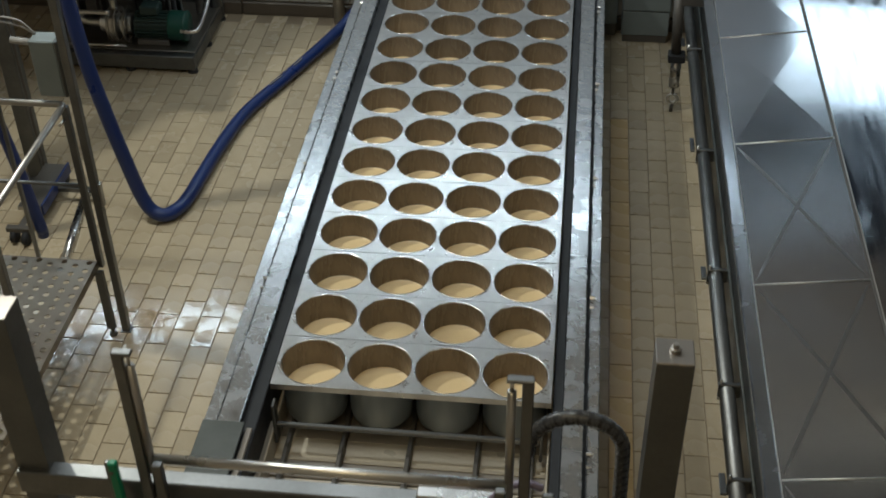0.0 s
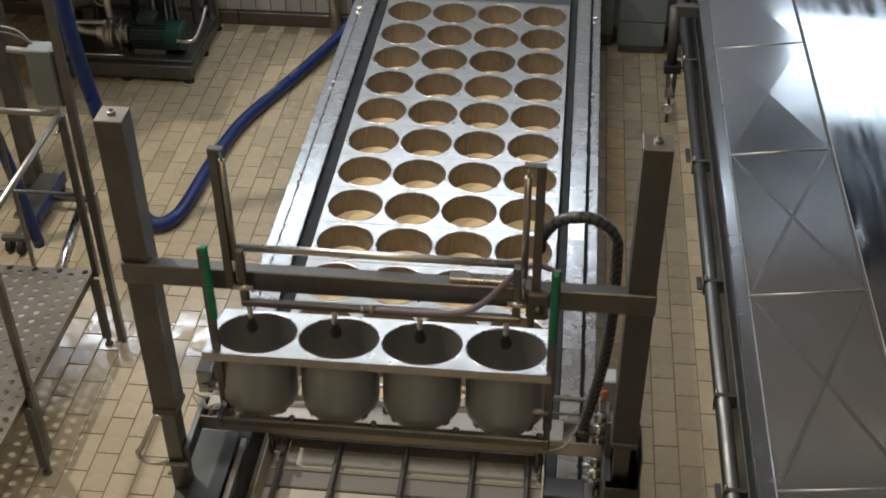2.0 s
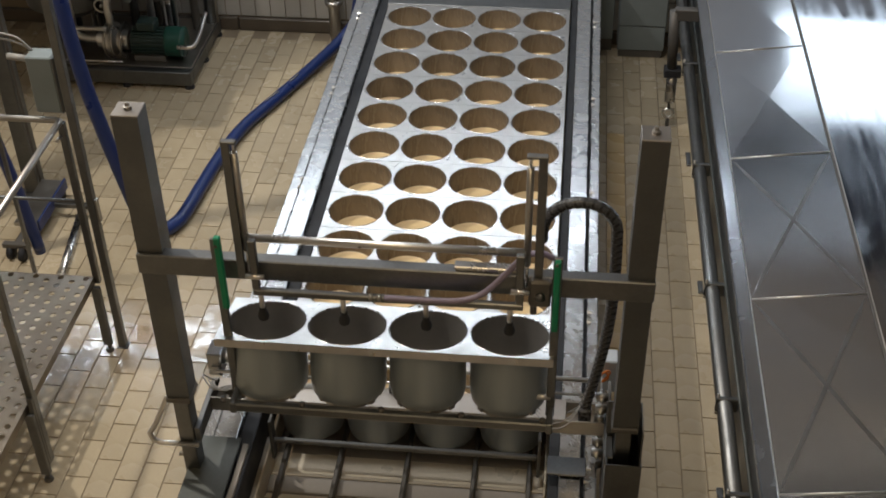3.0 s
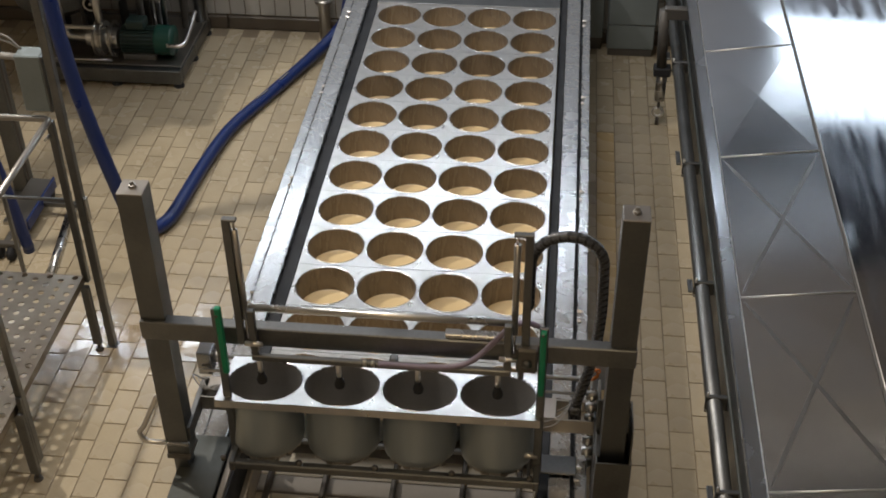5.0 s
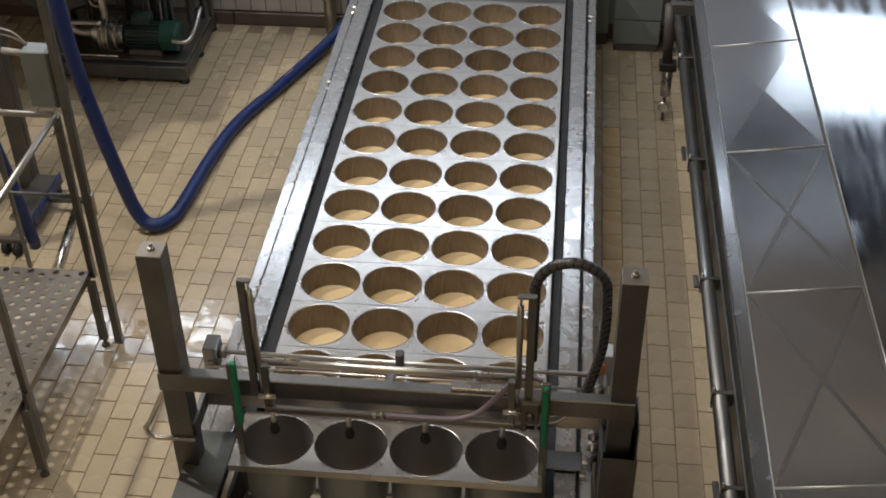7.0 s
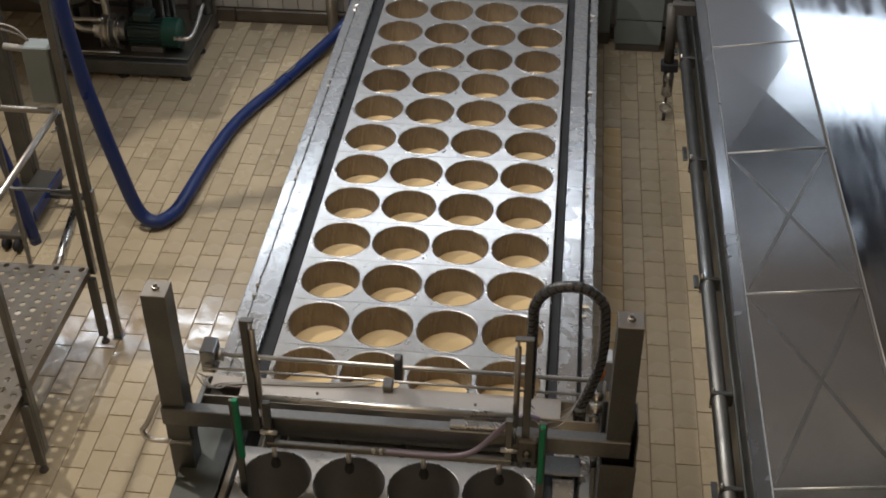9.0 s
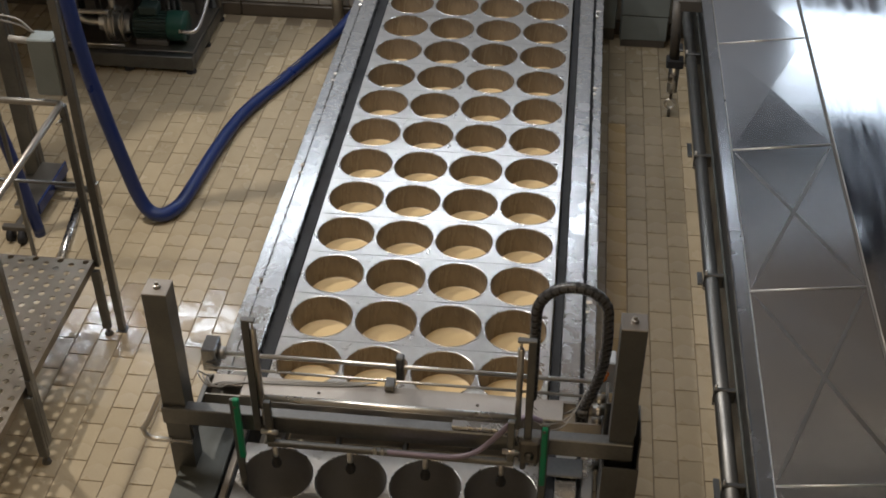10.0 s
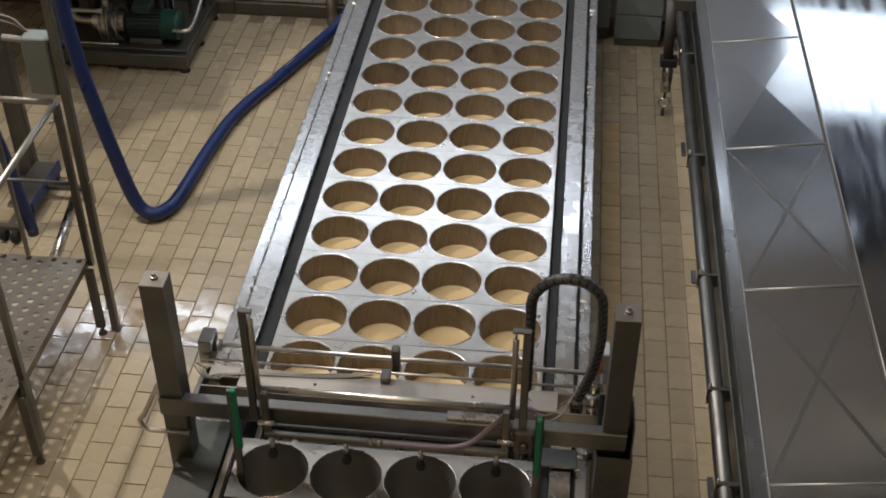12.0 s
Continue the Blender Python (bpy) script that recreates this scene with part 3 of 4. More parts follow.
part("bearing_cap", T([(GX0 + 0.066, 0.36, 1.06), (GX0 + 0.09, 0.36, 1.06)], 0.028, 14), M_STEEL, blk)
part("thin_rod", T([(GX0 + 0.02, 0.29, 1.042), (GX1 - 0.1, 0.29, 1.042)], 0.006, 8), M_CHROME, gantry)
clip = part("cable_clip", B(-0.045, -0.005, 0.235, 0.295, 1.031, 1.062, bevel=0.004), M_LEG, gantry)
for i in range(3):
    part("loose_cable", T(spline([(GX0 + 0.06, 0.25 + i * 0.012, 1.02), (GX0 + 0.02 + i * 0.02, 0.20, 1.10 - i * 0.02), (GX0 + 0.07 + i * 0.02, 0.17, 1.05), (GX0 + 0.14 + 0.03 * i, 0.22, 1.036), (-0.25, 0.262 - i * 0.01, 1.036), (-0.08, 0.27, 1.045)], 6), 0.0032, 6), M_CABLE, gantry, "thin grey cable")
for i in range(3):
    part("loose_cable", T(spline([(0.56, 0.22 - i * 0.02, 1.036), (0.62, 0.17 - 0.03 * i, 1.02), (0.70, 0.20 - 0.03 * i, 1.03), (0.77, 0.24, 1.06 + 0.03 * i)], 6), 0.0024, 6), M_CABLE if i else M_DARK, gantry, "thin grey cable")
vb = part("valve_box", B(0.825, 0.885, 0.36, 0.44, 1.0, 1.17, bevel=0.005), M_PALE, gantry, "small grey valve box")
part("orange_wires", T(spline([(0.82, 0.35, 1.10), (0.835, 0.335, 1.135), (0.85, 0.34, 1.10), (0.825, 0.33, 1.085), (0.855, 0.335, 1.13), (0.84, 0.325, 1.15), (0.82, 0.335, 1.12)], 5), 0.0045, 6), M_ORANGE, gantry, "orange tangled wire")
for i in range(7):
    z = 0.74 + i * 0.064
    v = part("valve", T([(0.80, 0.20, z), (0.845, 0.20, z)], 0.018, 10), M_CHROME if i % 2 else M_STEEL, gantry)
    part("fitting", T([(0.822, 0.17, z), (0.822, 0.235, z)], 0.009, 8), M_CHROME, v)
part("valve_rail", B(0.846, 0.858, 0.14, 0.26, 0.62, 1.16, bevel=0.003), M_DARK, gantry)
part("side_shelf", B(0.62, 0.78, 0.06, 0.16, 0.80, 0.812, bevel=0.003), M_LEG, gantry)
part("cable_socket", B(0.735, 0.785, 0.17, 0.23, 1.0, 1.07, bevel=0.006), M_CORR, gantry)

# the part that rides up and down; heights as in the raised state
lift = part("lift_beam", B(GX0 - 0.05, GX1 + 0.05, -0.062, -0.010, 1.880, 1.966, bevel=0.004), M_LEG, gantry, "steel cross beam of the lift")
for x in (GX0, GX1):
    bm = extrude([(x - 0.046, -0.046), (x + 0.046, -0.046), (x + 0.046, 0.046), (x - 0.046, 0.046)], 1.225, 2.526, hollow=0.005)
    part("post_sleeve", bm, M_POST, lift, "square steel post sleeve")
    part("post_cap", B(x - 0.047, x + 0.047, -0.047, 0.047, 2.526, 2.532, bevel=0.002), M_CAP, lift, "bare steel end plate")
    part("top_bolt", lathe(bmesh.new(), [(0, 2.556), (0.007, 2.556), (0.008, 2.544), (0.014, 2.543), (0.014, 2.532), (0, 2.532)], 8, (x, 0.0, 0)), M_STEEL, lift)
    part("sleeve_pad", B(x - 0.05, x + 0.05, -0.055, 0.055, 1.225, 1.25, bevel=0.004), M_DARK, lift)
for x, s in ((-0.558, 1), (0.618, -1)):
    hang = part("hanger_plate", B(x - (0.024 if s > 0 else 0.016), x + (0.006 if s > 0 else 0.016), -0.112, -0.095, 1.35, 2.09, bevel=0.003), M_LEG, lift)
    part("green_guide", B(x - (0.004 if s > 0 else 0.012), x + (0.02 if s > 0 else 0.010), -0.136, -0.113, 1.790 + 0.008 * s, 2.102 + 0.012 * s, bevel=0.004), M_GREEN, lift, "green plastic guide strip")
    part("guide_screw", T([(x + 0.004 * s, -0.139, 2.08), (x + 0.004 * s, -0.133, 2.08)], 0.006, 8), M_DARK, lift)
    part("peg", T([(x, -0.104, 1.44), (x + 0.06 * s, -0.104, 1.44)], 0.012, 10), M_CHROME, lift)
part("cradle_bar", B(-0.57, 0.63, -0.205, -0.175, 1.358, 1.396, bevel=0.005), M_LEG, lift)
for x in (-0.558, 0.618):
    part("cradle_arm", B(x - 0.012, x + 0.012, -0.208, -0.11, 1.350, 1.40, bevel=0.004), M_LEG, lift)
for c in range(5):
    x = (c - 2) * P * 0.98
    part("cradle_peg", T([(x, -0.19, 1.396), (x, -0.19, 1.410)], 0.012, 8), M_DARK, lift)
part("pull_rod", T([(-0.455, -0.068, 2.074), (0.508, -0.068, 2.074)], 0.0145, 12), M_CHROME, lift, "polished horizontal rod")
bar = part("finger_bar", B(-0.452, 0.505, -0.112, -0.088, 1.850, 1.876, bevel=0.004), M_LEG, lift)
for c in range(4):
    x = (c - 1.5) * P * 0.976 + 0.016
    fg = part("finger", T([(x, -0.100, 1.85), (x, -0.098, 1.775)], 0.010, 10), M_CHROME, lift, "polished finger with a round foot")
    part("finger_foot", lathe(bmesh.new(), [(0, 1.728), (0.010, 1.729), (0.019, 1.738), (0.021, 1.752), (0.017, 1.766), (0.012, 1.775), (0.012, 1.79), (0, 1.79)], 14, (x, -0.098, 0)), M_BLACK, fg)
for x in (-0.438, 0.491):
    part("link_strut", B(x - 0.014, x + 0.014, -0.110, -0.086, 1.877, 2.088, bevel=0.003), M_LEG, lift)
    part("link_pin", T([(x - 0.03, -0.116, 1.94), (x + 0.035, -0.116, 1.94)], 0.010, 10), M_CHROME, lift)
for x, cx, top in ((-0.492, -0.468, 2.470), (0.553, 0.512, 2.470)):
    mast = part("mast_plate", B(x - 0.015, x + 0.015, -0.079, -0.064, 1.90, top, bevel=0.003), M_LEG, lift)
    part("mast_head", B(min(x - 0.015, cx - 0.013), max(x + 0.015, cx + 0.013), -0.079, -0.054, top - 0.012, top, bevel=0.003), M_LEG, lift)
    cyl = part("gas_strut", T([(cx, -0.064, 2.02), (cx, -0.064, top - 0.05)], 0.0125, 12), M_STEEL, lift, "slim steel gas strut")
    part("strut_rod", T([(cx, -0.064, top - 0.055), (cx, -0.064, top - 0.01)], 0.005, 8), M_CHROME, lift)
    part("strut_foot", T([(cx, -0.064, 1.925), (cx, -0.064, 2.025)], 0.006, 8), M_CHROME, lift)
drive = part("drive_block", B(0.522, 0.600, -0.100, -0.064, 1.860, 1.975, bevel=0.008), M_DARK, lift, "dark drive block")
part("drive_cap", T([(0.562, -0.100, 1.91), (0.562, -0.110, 1.91)], 0.018, 14), M_LEG, drive)
part("drive_screw", T([(0.54, -0.08, 1.86), (0.54, -0.08, 1.82)], 0.012, 8), M_DARK, drive)
part("air_hose", T(spline([(0.60, -0.03, 2.03), (0.555, -0.04, 2.055), (0.50, -0.055, 2.045), (0.44, -0.085, 1.99), (0.37, -0.105, 1.92), (0.30, -0.113, 1.888), (0.20, -0.112, 1.876), (0.02, -0.110, 1.874)], 7), 0.0108, 10), M_LILAC, lift, "lilac plastic air hose")
part("sensor", B(0.26, 0.48, -0.052, -0.014, 1.967, 1.985, bevel=0.003), M_RAIL, lift)
for x in (-0.03, 0.0):
    part("nipple", T([(x, -0.11, 1.862), (x, -0.11, 1.885)], 0.008, 8), M_CHROME, lift)

# cable guide: rigid links that follow a loop between lift and base
N_LINK, CAB_R, CAB_L = 46, 0.133, 1.375
links = []
me_link = mesh_of("cable_link", joined(T([(-0.020, 0, 0), (-0.012, 0, 0), (0.012, 0, 0), (0.020, 0, 0)], 0.0205, 12), T([(-0.009, 0, 0), (-0.005, 0, 0), (0.005, 0, 0), (0.009, 0, 0)], 0.0222, 12)), M_CORR)
for i in range(N_LINK):
    o = new("cable_link", me_link)
    o.parent = gantry
    links.append(o)


def cable_pose(i, drop):
    """Pose of link i, in the gantry's space, when the lift has gone down by drop."""
    xa, za, xb, zb, y = 0.556, 1.965 - drop, 0.822, 1.03, 0.16
    arc = math.pi * CAB_R
    a = max(0.0, (CAB_L - arc - (za - zb)) / 2)
    b = a + za - zb
    s = (i + 0.5) / N_LINK * (a + arc + b)
    if s < a:
        x, z, ang = xa, za + s, 90.0
    elif s < a + arc:
        q = (s - a) / CAB_R
        x, z, ang = xa + CAB_R - CAB_R * math.cos(q), za + a + CAB_R * math.sin(q), 90.0 - math.degrees(q)
    else:
        q = (s - a - arc) / b
        x, z, ang = xb - 0.071 * q + 0.034 * math.sin(math.pi * q), za + a - (s - a - arc), -90.0 - math.degrees(math.atan2(0.071 - 0.034 * math.pi * math.cos(math.pi * q), b))
    return pose(x, y + 0.03 * s, z, 0, -ang, 0)

# ---- the covered vat beside the line ----
vat = thing("covered_vat", "long stainless steel vat under creased sheet lids", "vat")
part("side_wall", B(1.47, 1.485, -5.0, 2.1, 0.10, 0.955, bevel=0.002), M_LEG, vat, "dull steel side wall")
part("plinth", B(1.485, 4.2, -5.0, 2.1, 0.0, 0.12, bevel=0.004), M_STEEL, vat)
part("far_wall", B(4.2, 4.215, -5.0, 2.1, 0.0, 1.03, bevel=0.002), M_COVER, vat)
part("end_wall", B(1.485, 4.2, -5.0, -4.985, 0.12, 0.99, bevel=0.002), M_COVER, vat)
part("end_wall", B(1.485, 4.2, 2.085, 2.1, 0.12, 0.99, bevel=0.002), M_COVER, vat)
bm = bmesh.new()
pr = [(1.440, 0.93), (1.436, 0.976), (1.442, 0.984), (1.492, 0.996), (1.496, 0.994), (1.496, 0.975), (1.458, 0.965), (1.458, 0.93)]
va = [bm.verts.new((x, -5.0, z)) for x, z in pr]
vb_ = [bm.verts.new((x, 2.1, z)) for x, z in pr]
for i in range(len(pr)):
    j = (i + 1) % len(pr)
    bm.faces.new((va[i], va[j], vb_[j], vb_[i]))
bm.faces.new(va), bm.faces.new(vb_[::-1])
bmesh.ops.recalc_face_normals(bm, faces=bm.faces)
part("rim", bm, M_RIM, vat, "sloping folded steel rim")


def lid_surface(u, v, rise, slack):
    """Height of a lid's sheet over its sloping plane."""
    h = min(u, 1 - u, v, 1 - v) * 2
    return rise * h + slack * math.sin(math.pi * u * 2 + 0.6) * math.sin(math.pi * v * 1.4) * min(1.0, h * 6)


def lid_mesh(x0, x1, z0, z1, length, rise, slack):
    """Sheet lid, cross-broken from corner to corner into four facets."""
    bm = bmesh.new()
    n = 40
    grid = [[bm.verts.new((x0 + (x1 - x0) * i / n, (j / n - 0.5) * length, z0 + (z1 - z0) * i / n + lid_surface(i / n, j / n, rise, slack)))
             for j in range(n + 1)] for i in range(n + 1)]
    for i in range(n):
        for j in range(n):
            a, b, c, d = grid[i][j], grid[i + 1][j], grid[i + 1][j + 1], grid[i][j + 1]
            if i == j:
                bm.faces.new((a, b, c)), bm.faces.new((a, c, d))
            elif i + j == n - 1:
                bm.faces.new((a, b, d)), bm.faces.new((b, c, d))
            else:
                bm.faces.new((a, b, c, d))
    for f in bm.faces:
        f.smooth = slack > 0
    box(bm, x0, x1, -length / 2, -length / 2 + 0.003, z0 - 0.03, z0 - 0.001, 0)
    box(bm, x0, x1, length / 2 - 0.003, length / 2, z0 - 0.03, z0 - 0.001, 0)
    me = bpy.data.meshes.new("lid")
    bm.to_mesh(me)
    bm.free()
    me.materials.append(M_COVER)
    return me


def crease_mesh(x0, x1, z0, z1, length, rise, slack, lean, width):
    """Shallow pressed bead along one diagonal of a lid, tapering out towards the corners."""
    bm = bmesh.new()
    n = 40
    rows = []
    for k in range(1, n):
        u = k / n
        v = u if lean > 0 else 1 - u
        w = width * min(1.0, 8 * min(u, 1 - u))
        x, y, z = x0 + (x1 - x0) * u, (v - 0.5) * length, z0 + (z1 - z0) * u + lid_surface(u, v, rise, slack)
        q = Vector((length * lean, -(x1 - x0))).normalized()
        rows.append([bm.verts.new((x + q.x * s * w, y + q.y * s * w, z + (z1 - z0) * q.x * s * w / (x1 - x0) + e)) for s, e in ((-1, -0.0003), (-0.5, 0.0004), (0.5, 0.0004), (1, -0.0003))])
    for a, b in zip(rows, rows[1:]):
        for i in range(3):
            bm.faces.new((a[i], a[i + 1], b[i + 1], b[i]))
    bmesh.ops.recalc_face_normals(bm, faces=bm.faces)
    for f in bm.faces:
        f.smooth = True
        if f.normal.z < 0:
            f.normal_flip()
    me = bpy.data.meshes.new("crease")
    bm.to_mesh(me)
    bm.free()
    me.materials.append(M_CREASE)
    return me


LID = 1.1625
LID_KINDS = ((0.0135, 0.0), (0.003, 0.0008))
me_lid = [lid_mesh(1.500, 1.998, 1.0, 1.07, LID - 0.004, r, k) for r, k in LID_KINDS]
me_crease = [crease_mesh(1.500, 1.998, 1.0, 1.07, LID - 0.004, *LID_KINDS[1], lean, 0.0115) for lean in (1, -1)]
for k in range(-2, 4):
    o = new("lid", me_lid[0 if k < 1 else 1])
    o.parent = vat
    o.location = (0, 0.221 - (k - 0.5) * LID - LID, 0)
    tagged(o, "cross-creased steel sheet lid")
    for me in me_crease if k >= 1 else ():
        c = new("crease", me)
        c.parent = o
    part("lid_seam", T([(1.502, -LID / 2 - 0.001, 1.002), (1.996, -LID / 2 - 0.001, 1.072)], 0.0036, 8), M_CHROME, o)
part("ridge_strip", B(2.000, 2.016, -5.0, 2.1, 1.055, 1.076, bevel=0.003), M_DARK, vat)
bm = bmesh.new()
n = 40
vv = [[bm.verts.new((x, -5.0 + 7.1 * j / n, z + 0.0015 * math.sin(j * 1.7 + x * 2))) for j in range(n + 1)] for x, z in ((2.018, 1.074), (2.3, 1.069), (2.6, 1.065), (3.0, 1.062), (3.6, 1.06), (4.2, 1.06))]
for a, b in zip(vv, vv[1:]):
    for j in range(n):
        bm.faces.new((a[j], b[j], b[j + 1], a[j + 1]))
part("main_cover", bm, M_MIRROR, vat, "large brushed steel cover")
part("hinge_rod", T([(2.013, -4.9, 1.079), (2.013, 2.0, 1.079)], 0.0035, 8), M_STEEL, vat)
part("lid_ledge", B(1.4965, 1.5035, -5.0, 2.1, 0.985, 0.9985, bevel=0.001), M_CHROME, vat, "bright narrow ledge under the lids")
pipe = thing("side_pipe", "long polished steel pipe clipped along the vat wall", "pipe")
part("tube", T([(1.410, -4.9, 0.60), (1.410, 2.0, 0.60)], 0.036, 20), M_PIPE, pipe)
part("tube", T([(1.456, -4.9, 0.72), (1.456, 2.0, 0.72)], 0.008, 8), M_DULL, pipe)
for y in (-4.2, -2.95, -2.38, -1.55, -0.45, 0.75, 1.5):
    c = part("clip", B(1.370, 1.468, y - 0.012, y + 0.012, 0.560, 0.640, bevel=0.004), M_LEG, pipe)
    part("clip_bolt", T([(1.378, y, 0.54), (1.378, y, 0.66)], 0.007, 8), M_CHROME, c)
for y, l in ((-1.50, 0.10), (-0.30, 0.14), (-2.92, 0.12), (0.95, 0.1)):
    part("catch_lever", B(1.345, 1.372, y - l / 2, y + l / 2, 0.56, 0.575, bevel=0.004), M_LEG, pipe)
arm = thing("hanging_cylinder", "dark pneumatic cylinder with a ring eye beside the vat", "cylinder", (1.335, 1.0, 0))
part("bracket", B(-0.03, 0.14, -0.03, 0.03, 0.82, 0.90, bevel=0.005), M_DARK, arm)
part("upper_tube", T([(-0.01, 0, 0.46), (-0.03, 0.0, 0.88)], 0.034, 14), M_DARK, arm)
part("collar", B(-0.06, 0.055, -0.045, 0.045, 0.40, 0.46, bevel=0.006), M_BLACK, arm)
part("lower_tube", T([(0, 0, 0.20), (0, 0, 0.41)], 0.036, 14), M_RAIL, arm, "bluish steel barrel")
part("piston_rod", T([(0, 0, 0.135), (0, 0, 0.2)], 0.010, 8), M_DARK, arm)
part("ring_eye", T([(0.034 * math.cos(a), 0, 0.10 + 0.034 * math.sin(a)) for a in np.linspace(0, 2 * math.pi, 17)], 0.011, 8), M_CHROME, arm)
part("drop_link", T([(0, 0, 0.0), (0, 0, 0.07)], 0.012, 8), M_DARK, arm)

# ---- against the far wall ----
wb = thing("wall_cabinet", "grey steel cabinet with a sloped top standing at the wall", "cabinet", (1.17, 2.06, 0))
part("body", B(-0.18, 0.17, -0.09, 0.10, 0.06, 0.26, bevel=0.006), M_GREYBOX, wb)
part("sloped_top", B(-0.185, 0.175, -0.10, 0.10, 0.265, 0.62, bevel=0.01), M_GREYBOX, wb)
part("plinth", B(-0.17, 0.16, -0.08, 0.10, 0.0, 0.058, bevel=0.003), M_DARK, wb)
wc = thing("wall_box", "narrow pale enclosure standing at the wall", "enclosure", (0.90, 2.10, 0))
part("body", B(-0.055, 0.055, -0.04, 0.05, 0.10, 0.9, bevel=0.006), M_GREYBOX, wc)
part("foot", B(-0.05, 0.05, -0.03, 0.04, 0.0, 0.10, bevel=0.003), M_DARK, wc)
ws = thing("wall_pipe_stub", "short grey upright pipe with flange at the wall", "pipe", (-1.20, 2.08, 0))
part("tube", T([(0, 0, 0.0), (0, 0, 0.75)], 0.045, 16), M_STEEL, ws)
part("flange", T([(0, 0, 0.30), (0, 0, 0.33)], 0.07, 18), M_STEEL, ws)

# ---- pump skid ----
skid = thing("pump_skid", "steel pump frame with a green motor and pipework", "pump", (-2.62, 1.43, 0))
for x in (-0.62, 0.0, 0.47):
    for y in (-0.20, 0.21, 0.625):
        lg = part("leg", T([(x, y, 0.02), (x, y, 0.11)], 0.016, 10), M_STEEL, skid)
        part("foot", lathe(bmesh.new(), [(0, 0.03), (0.03, 0.03), (0.038, 0.012), (0.038, 0), (0, 0)], 14, (x, y, 0)), M_BLACK, lg)
bm = B(-0.68, 0.50, -0.235, -0.165, 0.09, 0.20, bevel=0.006)
box(bm, -0.68, 0.50, 0.185, 0.255, 0.09, 0.20, 0.006)
box(bm, -0.68, 0.50, 0.59, 0.66, 0.09, 0.20, 0.006)
for x in (-0.68, -0.1, 0.44):
    box(bm, x, x + 0.06, -0.164, 0.184, 0.10, 0.19, 0.004)
    box(bm, x, x + 0.06, 0.256, 0.589, 0.10, 0.19, 0.004)
part("frame", bm, M_LEG, skid, "dull steel base frame")
part("drip_tray", B(-0.66, 0.49, -0.16, 0.62, 0.192, 0.204, bevel=0.003), M_STEEL, skid)
gear = []
for k in range(22):
    for da, rr in ((-0.5, 0.088), (-0.2, 0.088), (-0.15, 0.104), (0.15, 0.104), (0.2, 0.088)):
        a = 2 * math.pi * (k + da) / 22
        gear.append((rr * math.cos(a), rr * math.sin(a)))
bm = extrude(gear, 0.03, 0.29, Matrix.Translation((0, 0, 0.33)) @ Matrix.Rotation(radians(90), 4, "Y"))
mot = part("motor", bm, M_MOTORDARK, skid, "green finned electric motor, body in a shaded tone")
part("fan_cowl", T([(0.285, 0, 0.33), (0.30, 0, 0.33), (0.40, 0, 0.33), (0.415, 0, 0.33)], 0.112, 24), M_MOTOR, mot)
part("terminal_box", B(0.08, 0.22, -0.06, 0.06, 0.43, 0.50, bevel=0.01), M_MOTORDARK, mot)
part("motor_foot", B(0.04, 0.28, -0.09, 0.09, 0.204, 0.245, bevel=0.005), M_DARK, mot)
vol = part("pump_housing", lathe(bmesh.new(), [(0, -0.11), (0.06, -0.11), (0.075, -0.06), (0.12, -0.045), (0.125, 0.03), (0.08, 0.05), (0.075, 0.13), (0, 0.13)], 26), M_CHROME, skid, "steel pump housing", Matrix.Translation((-0.13, 0, 0.33)) @ Matrix.Rotation(radians(90), 4, "Y"))
for z in (-0.03, 0.01, 0.09):
    part("clamp_ring", lathe(bmesh.new(), [(0.11, z - 0.008), (0.133, z - 0.008), (0.133, z + 0.008), (0.11, z + 0.008)], 26), M_STEEL, vol)
part("pump_stand", B(-0.20, -0.02, -0.06, 0.06, 0.204, 0.23, bevel=0.003), M_DARK, skid)
part("suction_pipe", T(spline([(-0.24, 0, 0.33), (-0.36, 0, 0.34), (-0.42, 0, 0.40), (-0.43, 0.02, 0.6), (-0.43, 0.05, 1.3)], 6), 0.032, 14), M_CHROME, skid)
part("pressure_pipe", T(spline([(-0.13, 0, 0.45), (-0.13, 0, 0.62), (-0.10, 0.06, 0.72), (0.0, 0.15, 0.75), (0.05, 0.18, 0.9), (0.05, 0.18, 1.5)], 6), 0.028, 14), M_CHROME, skid)
part("cross_pipe", T(spline([(-0.40, -0.11, 0.43), (-0.33, -0.12, 0.47), (-0.12, -0.12, 0.475)], 6), 0.018, 12), M_CHROME, skid)
part("tray_rail", T(spline([(0.40, -0.14, 0.36), (0.49, -0.14, 0.36), (0.525, -0.10, 0.37), (0.53, 0.05, 0.40), (0.53, 0.22, 0.46)], 6), 0.016, 10), M_CHROME, skid, "bent tube rail")
part("low_rail", T([(-0.45, -0.17, 0.235), (-0.02, -0.17, 0.235)], 0.008, 8), M_CHROME, skid)
for x, y in ((0.47, 0.60),):
    part("upright", T([(x + 0.02, y, 0.19), (x + 0.03, y + 0.03, 0.50 if y < 0 else 0.95)], 0.014, 10), M_STEEL, skid)
for i, x in enumerate((-0.30, -0.22, 0.15, 0.24, 0.33)):
    part("riser_pipe", T([(x, 0.12 + 0.02 * (i % 2), 0.20), (x, 0.12 + 0.02 * (i % 2), 1.6)], 0.016 + 0.006 * (i % 3), 10), (M_STEEL, M_LEG, M_CHROME)[i % 3], skid)
